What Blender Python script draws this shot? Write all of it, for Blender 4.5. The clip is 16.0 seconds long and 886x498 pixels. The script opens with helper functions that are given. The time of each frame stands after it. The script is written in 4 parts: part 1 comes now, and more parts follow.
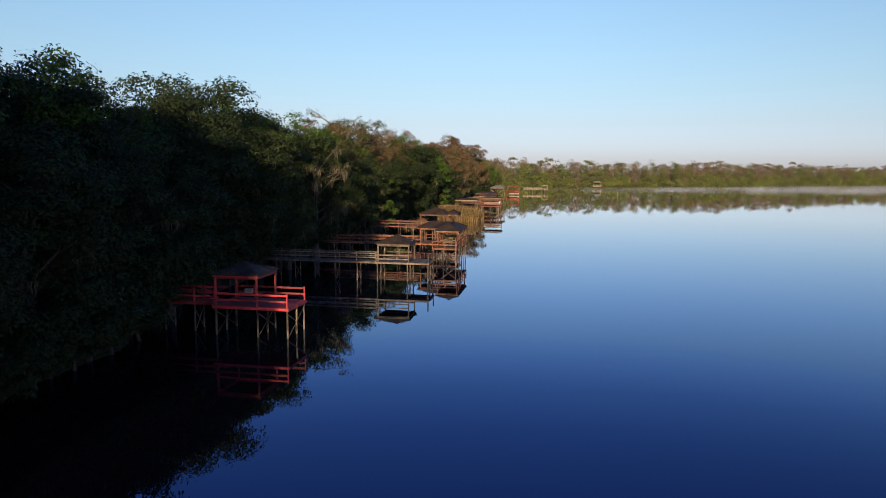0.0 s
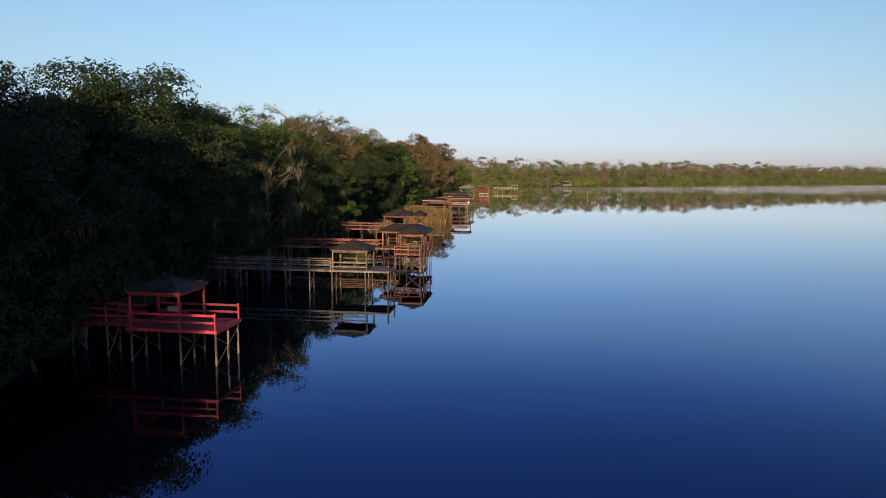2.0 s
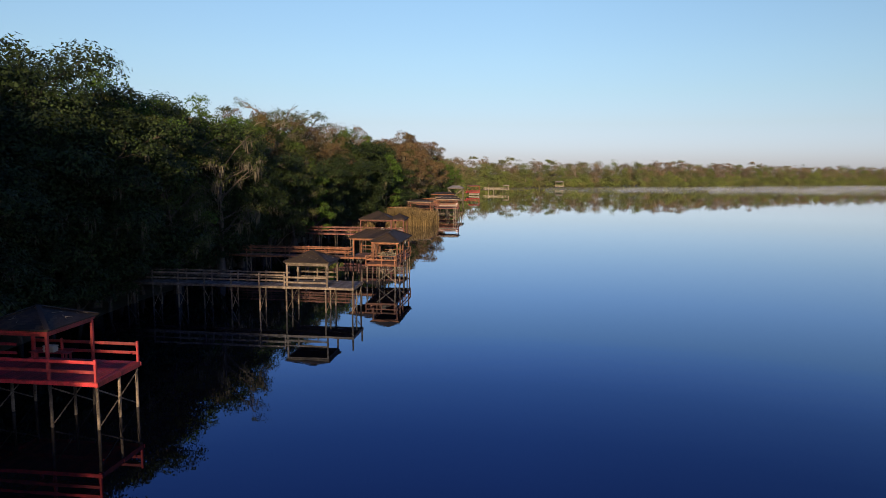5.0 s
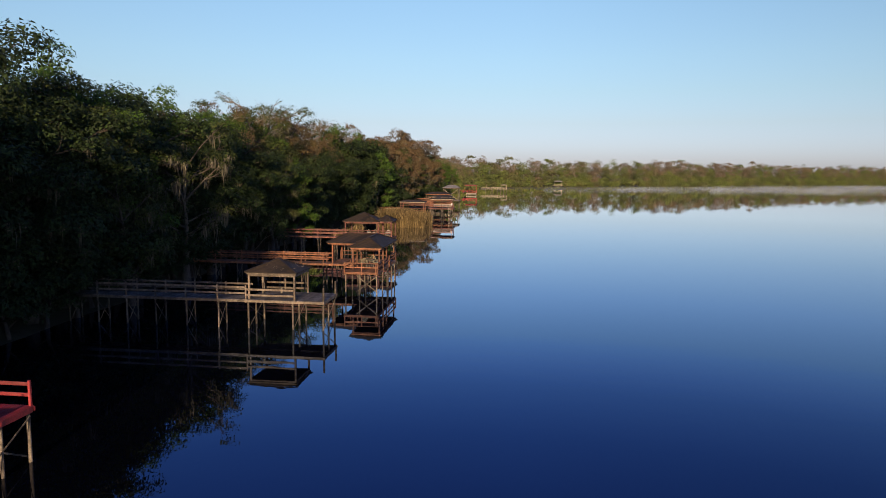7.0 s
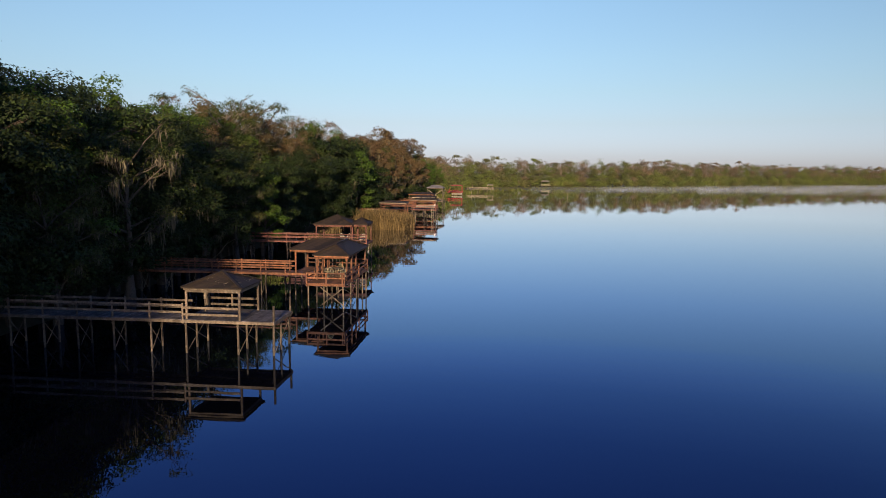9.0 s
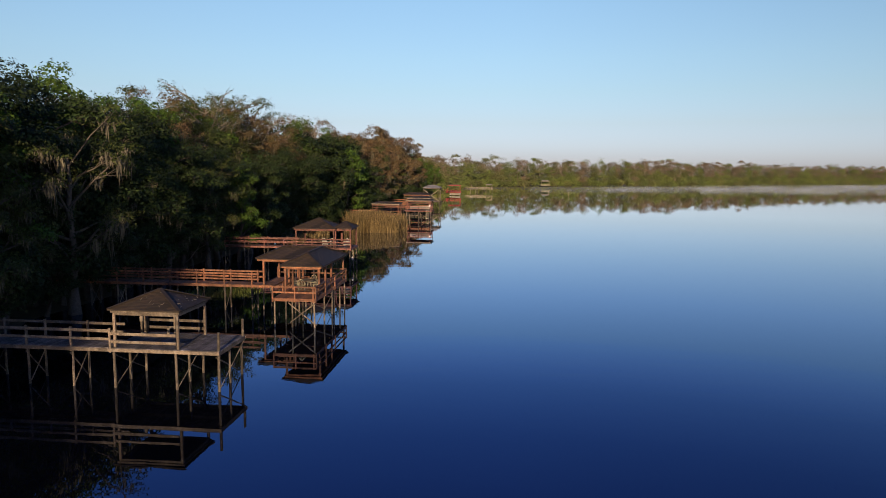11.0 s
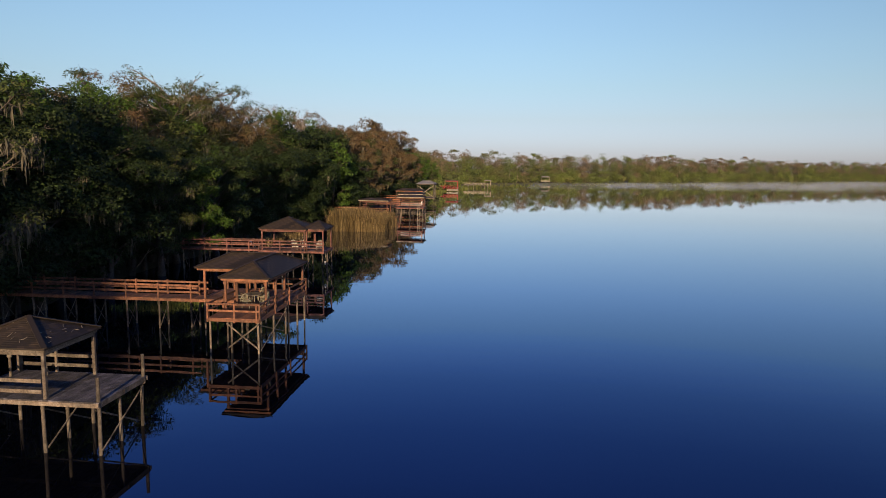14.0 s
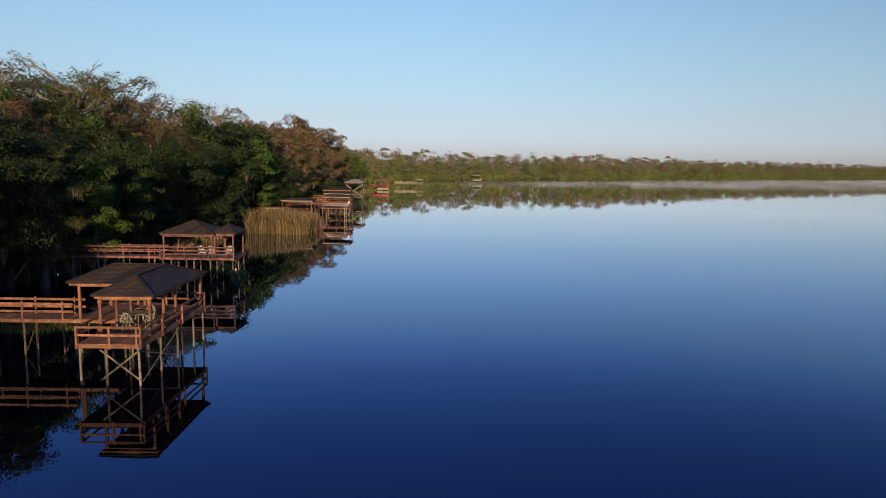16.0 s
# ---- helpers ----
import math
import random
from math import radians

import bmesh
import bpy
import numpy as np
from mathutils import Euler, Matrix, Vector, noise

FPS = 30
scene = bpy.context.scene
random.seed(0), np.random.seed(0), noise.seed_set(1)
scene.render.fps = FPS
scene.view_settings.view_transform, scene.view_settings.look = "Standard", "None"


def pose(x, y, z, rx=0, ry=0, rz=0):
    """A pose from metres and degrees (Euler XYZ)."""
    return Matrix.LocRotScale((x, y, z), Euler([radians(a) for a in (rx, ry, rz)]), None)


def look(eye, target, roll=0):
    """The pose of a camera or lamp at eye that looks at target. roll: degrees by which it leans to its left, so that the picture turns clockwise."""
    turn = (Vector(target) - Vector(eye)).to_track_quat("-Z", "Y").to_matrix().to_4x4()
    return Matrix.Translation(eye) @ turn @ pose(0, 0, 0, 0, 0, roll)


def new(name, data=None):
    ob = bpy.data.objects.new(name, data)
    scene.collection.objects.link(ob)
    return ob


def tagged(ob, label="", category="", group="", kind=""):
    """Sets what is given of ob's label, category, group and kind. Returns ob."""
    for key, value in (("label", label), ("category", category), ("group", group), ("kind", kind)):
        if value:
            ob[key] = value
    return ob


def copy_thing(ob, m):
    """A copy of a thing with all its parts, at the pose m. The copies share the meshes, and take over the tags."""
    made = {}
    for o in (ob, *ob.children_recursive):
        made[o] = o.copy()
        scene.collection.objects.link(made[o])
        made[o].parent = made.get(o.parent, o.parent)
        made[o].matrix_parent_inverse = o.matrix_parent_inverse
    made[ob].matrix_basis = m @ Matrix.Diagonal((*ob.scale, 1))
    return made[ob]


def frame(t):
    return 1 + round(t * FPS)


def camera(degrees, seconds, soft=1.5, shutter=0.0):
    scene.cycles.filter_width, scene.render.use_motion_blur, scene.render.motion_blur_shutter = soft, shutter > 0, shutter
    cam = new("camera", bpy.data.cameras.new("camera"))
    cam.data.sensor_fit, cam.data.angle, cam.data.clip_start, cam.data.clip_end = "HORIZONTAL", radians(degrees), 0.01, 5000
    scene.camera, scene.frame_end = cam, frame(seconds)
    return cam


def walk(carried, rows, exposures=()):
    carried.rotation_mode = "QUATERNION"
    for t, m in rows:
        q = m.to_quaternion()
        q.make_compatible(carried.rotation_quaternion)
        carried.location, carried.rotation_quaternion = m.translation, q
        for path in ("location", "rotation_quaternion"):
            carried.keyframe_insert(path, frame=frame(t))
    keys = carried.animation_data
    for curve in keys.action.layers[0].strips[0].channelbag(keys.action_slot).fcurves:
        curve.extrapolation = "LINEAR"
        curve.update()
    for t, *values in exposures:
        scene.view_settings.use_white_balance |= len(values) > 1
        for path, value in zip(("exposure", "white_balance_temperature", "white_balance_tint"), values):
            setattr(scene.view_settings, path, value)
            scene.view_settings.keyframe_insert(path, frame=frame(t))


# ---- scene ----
cam = camera(67.5, 16.0, soft=0.6)
METRES, EYE, TILT, LEAN, TURN = 49.0, 11.45, 0.0, 0.0, 9.8
ROWS = [
    (0.0, 0.0, 0.0, 0.0, 0.05, -6.68, -0.46),
    (0.5, 0.0041, 0.0324, -0.0006, -0.56, -6.69, -0.48),
    (1.0, 0.0079, 0.0652, -0.001, -1.18, -6.7, -0.5),
    (1.5, 0.0121, 0.0975, -0.0015, -1.79, -6.7, -0.51),
    (2.0, 0.0167, 0.1299, -0.0024, -2.52, -6.69, -0.5),
    (2.5, 0.0217, 0.1625, -0.003, -3.22, -6.69, -0.49),
    (3.0, 0.0268, 0.1958, -0.0036, -3.34, -6.68, -0.49),
    (3.5, 0.0326, 0.2292, -0.004, -3.3, -6.66, -0.49),
    (4.0, 0.0389, 0.2625, -0.0046, -3.27, -6.66, -0.49),
    (6.5, 0.0749, 0.4222, -0.0072, -3.13, -6.69, -0.6),
    (7.0, 0.0817, 0.455, -0.0079, -3.32, -6.71, -0.61),
    (7.5, 0.0881, 0.4881, -0.0089, -3.6, -6.7, -0.6),
    (8.0, 0.095, 0.5208, -0.0092, -3.88, -6.7, -0.59),
    (8.5, 0.102, 0.554, -0.0099, -4.15, -6.7, -0.59),
    (9.0, 0.1095, 0.5869, -0.0104, -4.42, -6.7, -0.59),
    (11.5, 0.148, 0.7528, -0.0119, -4.42, -6.75, -0.58),
    (12.0, 0.1558, 0.7838, -0.0125, -4.41, -6.81, -0.6),
    (12.5, 0.1636, 0.8125, -0.0132, -4.38, -6.89, -0.62),
    (13.0, 0.1707, 0.8396, -0.0143, -4.38, -6.96, -0.63),
    (13.5, 0.1779, 0.8641, -0.0148, -4.37, -7.03, -0.68),
    (14.0, 0.1855, 0.8869, -0.0154, -4.37, -7.09, -0.72),
    (14.5, 0.1931, 0.9087, -0.0153, -5.05, -7.13, -0.76),
    (15.0, 0.1991, 0.9316, -0.0153, -6.19, -7.14, -0.8),
    (15.5, 0.2056, 0.953, -0.0157, -8.19, -7.13, -0.83),
    (16.0, 0.2108, 0.9761, -0.0157, -10.16, -7.13, -0.83),
]
walk(cam, [(t, pose(0, 0, EYE, TILT, LEAN, TURN) @ pose(METRES * x, METRES * y, METRES * z, 90 + pitch, roll, yaw)) for t, x, y, z, yaw, pitch, roll in ROWS], ((0.0, 1.03), (5.0, 0.98), (11.0, 0.92), (16.0, 0.855)))

# ---------------------------------------------------------------- light
SUN_AZ, SUN_EL = math.radians(174.8), math.radians(10.0)
to_sun = Vector((math.sin(SUN_AZ) * math.cos(SUN_EL), math.cos(SUN_AZ) * math.cos(SUN_EL), math.sin(SUN_EL)))
world = bpy.data.worlds.new("world")
scene.world = world
world.use_nodes = True
wn = world.node_tree
sky = wn.nodes.new("ShaderNodeTexSky")
sky.sky_type = 'NISHITA'
sky.sun_disc = False
sky.sun_elevation, sky.sun_rotation = SUN_EL, SUN_AZ
sky.air_density, sky.dust_density, sky.ozone_density = 1.0, 0.6, 1.6
# clear morning air: a cooler horizon than the bare model gives
way = wn.nodes.new("ShaderNodeTexCoord")
split = wn.nodes.new("ShaderNodeSeparateXYZ")
wn.links.new(way.outputs["Generated"], split.inputs[0])
tint = wn.nodes.new("ShaderNodeValToRGB")
AIR = ((0.0, (0.385, 0.45, 0.93)), (0.03, (0.398, 0.446, 0.83)), (0.07, (0.428, 0.44, 0.635)), (0.115, (0.47, 0.49, 0.6)),
       (0.16, (0.514, 0.542, 0.625)), (0.24, (0.57, 0.61, 0.68)), (0.31, (0.33, 0.5, 0.9)),
       (0.38, (0.25, 0.44, 1.0)), (0.45, (0.24, 0.43, 1.05)), (0.85, (0.16, 0.27, 0.6)))
for stop in AIR[2:]:
    tint.color_ramp.elements.new(stop[0])
for stop, (place, c) in zip(tint.color_ramp.elements, AIR):
    stop.position, stop.color = place, (*c, 1)
wn.links.new(split.outputs["Z"], tint.inputs[0])
cool = wn.nodes.new("ShaderNodeMix")
cool.data_type, cool.blend_type = 'RGBA', 'MULTIPLY'
cool.inputs[0].default_value = 1.0
wn.links.new(sky.outputs[0], cool.inputs[6])
wn.links.new(tint.outputs[0], cool.inputs[7])
# the sky deepens away from the sun, over the open lake
side = wn.nodes.new("ShaderNodeMath")
side.operation = 'MULTIPLY'
wn.links.new(split.outputs["X"], side.inputs[0])
wn.links.new(split.outputs["Z"], side.inputs[1])
deep = wn.nodes.new("ShaderNodeMapRange")
deep.inputs["From Max"].default_value, deep.inputs["To Min"].default_value, deep.inputs["To Max"].default_value = 0.25, 1.0, 0.76
wn.links.new(side.outputs[0], deep.inputs[0])
far_side = wn.nodes.new("ShaderNodeVectorMath")
far_side.operation = 'SCALE'
wn.links.new(cool.outputs[2], far_side.inputs[0])
wn.links.new(deep.outputs[0], far_side.inputs["Scale"])
wn.links.new(far_side.outputs[0], wn.nodes["Background"].inputs[0])
wn.nodes["Background"].inputs[1].default_value = 0.137
sun_data = bpy.data.lights.new("sun", 'SUN')
sun_data.energy, sun_data.angle, sun_data.color = 5.0, math.radians(0.6), (1.0, 0.7, 0.42)
sun = new("sun", sun_data)
sun.matrix_world = look(to_sun * 200, (0, 0, 0))

# ---------------------------------------------------------------- materials
def ramp_mix(nt, fac, stops):
    r = nt.nodes.new("ShaderNodeValToRGB")
    while len(r.color_ramp.elements) < len(stops):
        r.color_ramp.elements.new(0.5)
    for e, (p, c) in zip(r.color_ramp.elements, stops):
        e.position, e.color = p, (*c, 1)
    nt.links.new(fac, r.inputs[0])
    return r.outputs[0]


def noise_tex(nt, scale, vec=None, detail=4.0, rough=0.6, stretch=None):
    n = nt.nodes.new("ShaderNodeTexNoise")
    n.inputs["Scale"].default_value, n.inputs["Detail"].default_value, n.inputs["Roughness"].default_value = scale, detail, rough
    if vec is not None:
        if stretch:
            m = nt.nodes.new("ShaderNodeMapping")
            m.inputs["Scale"].default_value = stretch
            nt.links.new(vec, m.inputs[0])
            vec = m.outputs[0]
        nt.links.new(vec, n.inputs["Vector"])
    return n.outputs[0]


def base_material(name):
    m = bpy.data.materials.new(name)
    m.use_nodes = True
    return m, m.node_tree, m.node_tree.nodes["Principled BSDF"]


def mixed(nt, a, b, fac, mode='MIX'):
    n = nt.nodes.new("ShaderNodeMix")
    n.data_type, n.blend_type = 'RGBA', mode
    for sock, v in ((n.inputs[0], fac), (n.inputs[6], a), (n.inputs[7], b)):
        if hasattr(v, "links"):
            nt.links.new(v, sock)
        elif isinstance(v, tuple):
            sock.default_value = (*v, 1)
        else:
            sock.default_value = v
    return n.outputs[2]


def wood_material(name, dark, mid, light, rough=0.8, weather=(0.2, 0.18, 0.16), worn=0.35, stain=0.75):
    """Weathered timber: fine grain, a different tone for each board, pale worn patches and dark damp stains."""
    m, nt, p = base_material(name)
    geo = nt.nodes.new("ShaderNodeNewGeometry").outputs["Position"]
    info = nt.nodes.new("ShaderNodeObjectInfo").outputs["Random"]
    grain = noise_tex(nt, 14.0, geo, 8, 0.75)
    col = ramp_mix(nt, grain, [(0.3, dark), (0.5, mid), (0.68, light)])
    tone = ramp_mix(nt, info, [(0.0, (0.5, 0.5, 0.5)), (0.6, (0.95, 0.95, 0.95)), (1.0, (1.5, 1.5, 1.5))])
    col = mixed(nt, col, tone, 1.0, 'MULTIPLY')
    patch = ramp_mix(nt, noise_tex(nt, 2.6, geo, 6, 0.7), [(0.5, (0, 0, 0)), (0.66, (worn, worn, worn))])
    col = mixed(nt, col, weather, patch)
    damp = ramp_mix(nt, noise_tex(nt, 1.7, geo, 7, 0.72, (1.0, 1.0, 0.45)), [(0.4, (1 - stain, 1 - stain, 1 - stain)), (0.58, (1, 1, 1))])
    col = mixed(nt, col, damp, 1.0, 'MULTIPLY')
    nt.links.new(col, p.inputs["Base Color"])
    p.inputs["Roughness"].default_value = rough
    b = nt.nodes.new("ShaderNodeBump")
    b.inputs["Strength"].default_value, b.inputs["Distance"].default_value = 0.7, 0.02
    nt.links.new(grain, b.inputs["Height"])
    nt.links.new(b.outputs[0], p.inputs["Normal"])
    return m


def leaf_material(name, dark, mid, light, patch, amount=0.5, sheer=0.16):
    """Foliage: every leaf has its own tone, with larger drifts of another colour over the crown."""
    m, nt, p = base_material(name)
    g = nt.nodes.new("ShaderNodeNewGeometry")
    col = ramp_mix(nt, g.outputs["Random Per Island"], [(0.0, dark), (0.55, mid), (1.0, light)])
    drift = ramp_mix(nt, noise_tex(nt, 0.28, g.outputs["Position"], 3, 0.6), [(0.42, (0, 0, 0)), (0.66, (amount, amount, amount))])
    col = mixed(nt, col, patch, drift)
    nt.links.new(col, p.inputs["Base Color"])
    p.inputs["Roughness"].default_value = 0.75
    p.inputs["Specular IOR Level"].default_value = 0.25
    t = nt.nodes.new("ShaderNodeBsdfTranslucent")
    nt.links.new(col, t.inputs[0])
    mix = nt.nodes.new("ShaderNodeMixShader")
    mix.inputs[0].default_value = sheer
    out = nt.nodes["Material Output"]
    nt.links.new(p.outputs[0], mix.inputs[1])
    nt.links.new(t.outputs[0], mix.inputs[2])
    nt.links.new(mix.outputs[0], out.inputs[0])
    return m


def plain_material(name, a, b, scale=4.0, rough=0.7, bump=0.2, metal=0.0):
    m, nt, p = base_material(name)
    geo = nt.nodes.new("ShaderNodeNewGeometry").outputs["Position"]
    n = noise_tex(nt, scale, geo, 6, 0.65)
    n2 = noise_tex(nt, scale * 0.17, geo, 3, 0.5)
    col = mixed(nt, ramp_mix(nt, n, [(0.3, a), (0.7, b)]), ramp_mix(nt, n2, [(0.3, (0.7, 0.7, 0.7)), (0.7, (1.2, 1.2, 1.2))]), 1.0, 'MULTIPLY')
    nt.links.new(col, p.inputs["Base Color"])
    p.inputs["Roughness"].default_value, p.inputs["Metallic"].default_value = rough, metal
    bp = nt.nodes.new("ShaderNodeBump")
    bp.inputs["Strength"].default_value, bp.inputs["Distance"].default_value = bump, 0.02
    nt.links.new(n, bp.inputs["Height"])
    nt.links.new(bp.outputs[0], p.inputs["Normal"])
    return m


def water_material():
    """Still water: almost black from above, a mirror at a low angle, with a blue tint painted into its reflection by
    angle.
    """
    m, nt, p = base_material("lake_water")
    geo = nt.nodes.new("ShaderNodeNewGeometry").outputs["Position"]
    swell = noise_tex(nt, 0.5, geo, 3, 0.5, (0.6, 1.6, 1))
    b = nt.nodes.new("ShaderNodeBump")
    b.inputs["Strength"].default_value, b.inputs["Distance"].default_value = 0.025, 0.12
    nt.links.new(swell, b.inputs["Height"])
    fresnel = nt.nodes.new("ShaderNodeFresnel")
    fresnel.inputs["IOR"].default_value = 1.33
    # reflection strength per channel: bluer than plain Fresnel, painted in by viewing angle
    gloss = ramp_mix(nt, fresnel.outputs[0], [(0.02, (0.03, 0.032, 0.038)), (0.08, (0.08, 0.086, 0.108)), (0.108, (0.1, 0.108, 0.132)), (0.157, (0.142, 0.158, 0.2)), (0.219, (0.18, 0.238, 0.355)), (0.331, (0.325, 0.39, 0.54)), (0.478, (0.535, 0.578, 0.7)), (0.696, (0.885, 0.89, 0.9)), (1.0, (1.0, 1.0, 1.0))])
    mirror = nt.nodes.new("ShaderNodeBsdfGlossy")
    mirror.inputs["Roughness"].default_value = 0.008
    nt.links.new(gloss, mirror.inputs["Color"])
    nt.links.new(b.outputs[0], mirror.inputs["Normal"])
    body = nt.nodes.new("ShaderNodeBsdfDiffuse")
    body.inputs["Color"].default_value = (0.0008, 0.0012, 0.003, 1)
    both = nt.nodes.new("ShaderNodeAddShader")
    nt.links.new(mirror.outputs[0], both.inputs[0])
    nt.links.new(body.outputs[0], both.inputs[1])
    nt.links.new(both.outputs[0], nt.nodes["Material Output"].inputs[0])
    nt.nodes.remove(p)
    return m


M_WATER = water_material()
M_GROUND = plain_material("bank_soil", (0.02, 0.017, 0.01), (0.04, 0.038, 0.018), 1.2, 0.95, 0.6)
M_RED = wood_material("red_painted_timber", (0.19, 0.008, 0.013), (0.29, 0.013, 0.021), (0.37, 0.026, 0.034), 0.65, (0.24, 0.05, 0.048), 0.35, 0.5)
M_GREY = wood_material("grey_weathered_timber", (0.042, 0.032, 0.025), (0.1, 0.078, 0.059), (0.17, 0.14, 0.108), 0.9, (0.2, 0.185, 0.16), 0.55, 0.55)
# cooler and darker than the rails: grazing light on flat boards, put in colour
M_GREYDECK_DIM = wood_material("grey_deck_boards_dimmed", (0.035, 0.032, 0.034), (0.075, 0.069, 0.073), (0.13, 0.12, 0.125), 0.85, (0.15, 0.145, 0.15), 0.5)
M_BROWN = wood_material("brown_stained_timber", (0.06, 0.021, 0.01), (0.145, 0.057, 0.027), (0.24, 0.105, 0.052), 0.85, (0.2, 0.115, 0.075), 0.45, 0.6)
M_RUST = wood_material("faded_red_timber", (0.05, 0.017, 0.014), (0.12, 0.043, 0.034), (0.2, 0.085, 0.065), 0.85, (0.18, 0.115, 0.09), 0.5, 0.7)
M_PILE = wood_material("pile_timber", (0.034, 0.028, 0.022), (0.105, 0.086, 0.066), (0.2, 0.17, 0.135), 0.9, (0.16, 0.14, 0.11), 0.5, 0.85)
M_PALEWOOD = wood_material("sun_bleached_timber", (0.14, 0.12, 0.095), (0.24, 0.21, 0.165), (0.34, 0.3, 0.24), 0.85, (0.3, 0.28, 0.24), 0.4, 0.4)
M_SHINGLE = leaf_material("asphalt_shingle", (0.009, 0.007, 0.0055), (0.019, 0.0138, 0.01), (0.037, 0.026, 0.018), (0.014, 0.012, 0.0105), 0.6, 0.0)
M_WHITE = plain_material("white_paint", (0.24, 0.23, 0.205), (0.34, 0.325, 0.295), 3.0, 0.55, 0.1)
M_SLATE = plain_material("grey_roofing", (0.1, 0.1, 0.105), (0.17, 0.17, 0.18), 3.0, 0.8, 0.2)
M_METAL = plain_material("grey_sheet_metal", (0.25, 0.26, 0.28), (0.42, 0.43, 0.45), 2.0, 0.45, 0.1, 0.6)
M_BARK = plain_material("bark", (0.022, 0.018, 0.0145), (0.07, 0.057, 0.046), 5.0, 0.95, 0.8)
M_PALEBARK = plain_material("pale_bark", (0.088, 0.077, 0.0633), (0.182, 0.16, 0.132), 5.0, 0.95, 0.6)
# pale bark darkened in colour, so the trunk sinks into the bank's shade
M_MIDBARK = plain_material("darkened_pale_bark", (0.036, 0.031, 0.025), (0.085, 0.073, 0.059), 5.0, 0.95, 0.7)
# leaf colour near black, taking in the deep shade of the near bank
M_OAK_SHADED = leaf_material("shaded_oak_leaf", (0.006, 0.012, 0.003), (0.0125, 0.026, 0.005), (0.024, 0.046, 0.008), (0.0125, 0.0215, 0.006), 0.5)
M_LIME = leaf_material("bright_leaf", (0.022, 0.05, 0.006), (0.039, 0.084, 0.0088), (0.06, 0.112, 0.013), (0.042, 0.068, 0.01), 0.6)
M_OLIVE = leaf_material("olive_leaf", (0.02, 0.029, 0.007), (0.042, 0.054, 0.012), (0.07, 0.079, 0.019), (0.03, 0.049, 0.01), 0.7)
M_RUSTLEAF = leaf_material("rust_leaf", (0.056, 0.037, 0.018), (0.094, 0.062, 0.03), (0.132, 0.09, 0.045), (0.074, 0.067, 0.028), 0.8)
M_MOSS = leaf_material("hanging_moss", (0.045, 0.043, 0.03), (0.085, 0.08, 0.055), (0.13, 0.12, 0.085), (0.06, 0.058, 0.045), 0.5, 0.15)
M_GALV = plain_material("pale_wire", (0.15, 0.14, 0.095), (0.215, 0.2, 0.14), 6.0, 0.5, 0.1)
M_REED = leaf_material("dry_reed", (0.035, 0.025, 0.011), (0.13, 0.095, 0.04), (0.27, 0.205, 0.1), (0.08, 0.066, 0.027), 0.5, 0.25)
M_GRASS = leaf_material("marsh_grass", (0.0304, 0.0456, 0.00912), (0.0608, 0.0836, 0.0167), (0.0988, 0.114, 0.0266), (0.0836, 0.0722, 0.0266), 0.6, 0.2)


# ---------------------------------------------------------------- mesh helpers
def mesh_from(name, verts, faces, materials):
    """verts (n, 3) and faces (m, 4) or (m, 3) as arrays, or lists of such arrays with one material each."""
    me = bpy.data.meshes.new(name)
    if not isinstance(faces, list):
        faces = [faces]
    me.vertices.add(len(verts))
    me.vertices.foreach_set("co", np.asarray(verts, dtype=np.float32).ravel())
    loops = np.concatenate([f.ravel() for f in faces]).astype(np.int32)
    totals = np.concatenate([np.full(len(f), f.shape[1]) for f in faces]).astype(np.int32)
    starts = np.concatenate([[0], np.cumsum(totals)[:-1]]).astype(np.int32)
    me.loops.add(len(loops))
    me.loops.foreach_set("vertex_index", loops)
    me.polygons.add(len(totals))
    me.polygons.foreach_set("loop_start", starts)
    me.polygons.foreach_set("material_index", np.concatenate([np.full(len(f), i) for i, f in enumerate(faces)]).astype(np.int32))
    for mat in materials:
        me.materials.append(mat)
    me.update(calc_edges=True)
    me.validate()
    return me


def child(ob, parent, label=""):
    ob.parent = parent
    if label:
        ob["label"] = label
    return ob


def part(name, bm, material, parent, label=""):
    me = bpy.data.meshes.new(name)
    bm.to_mesh(me)
    bm.free()
    me.materials.append(material)
    return child(new(name, me), parent, label)


BEAMS = {}


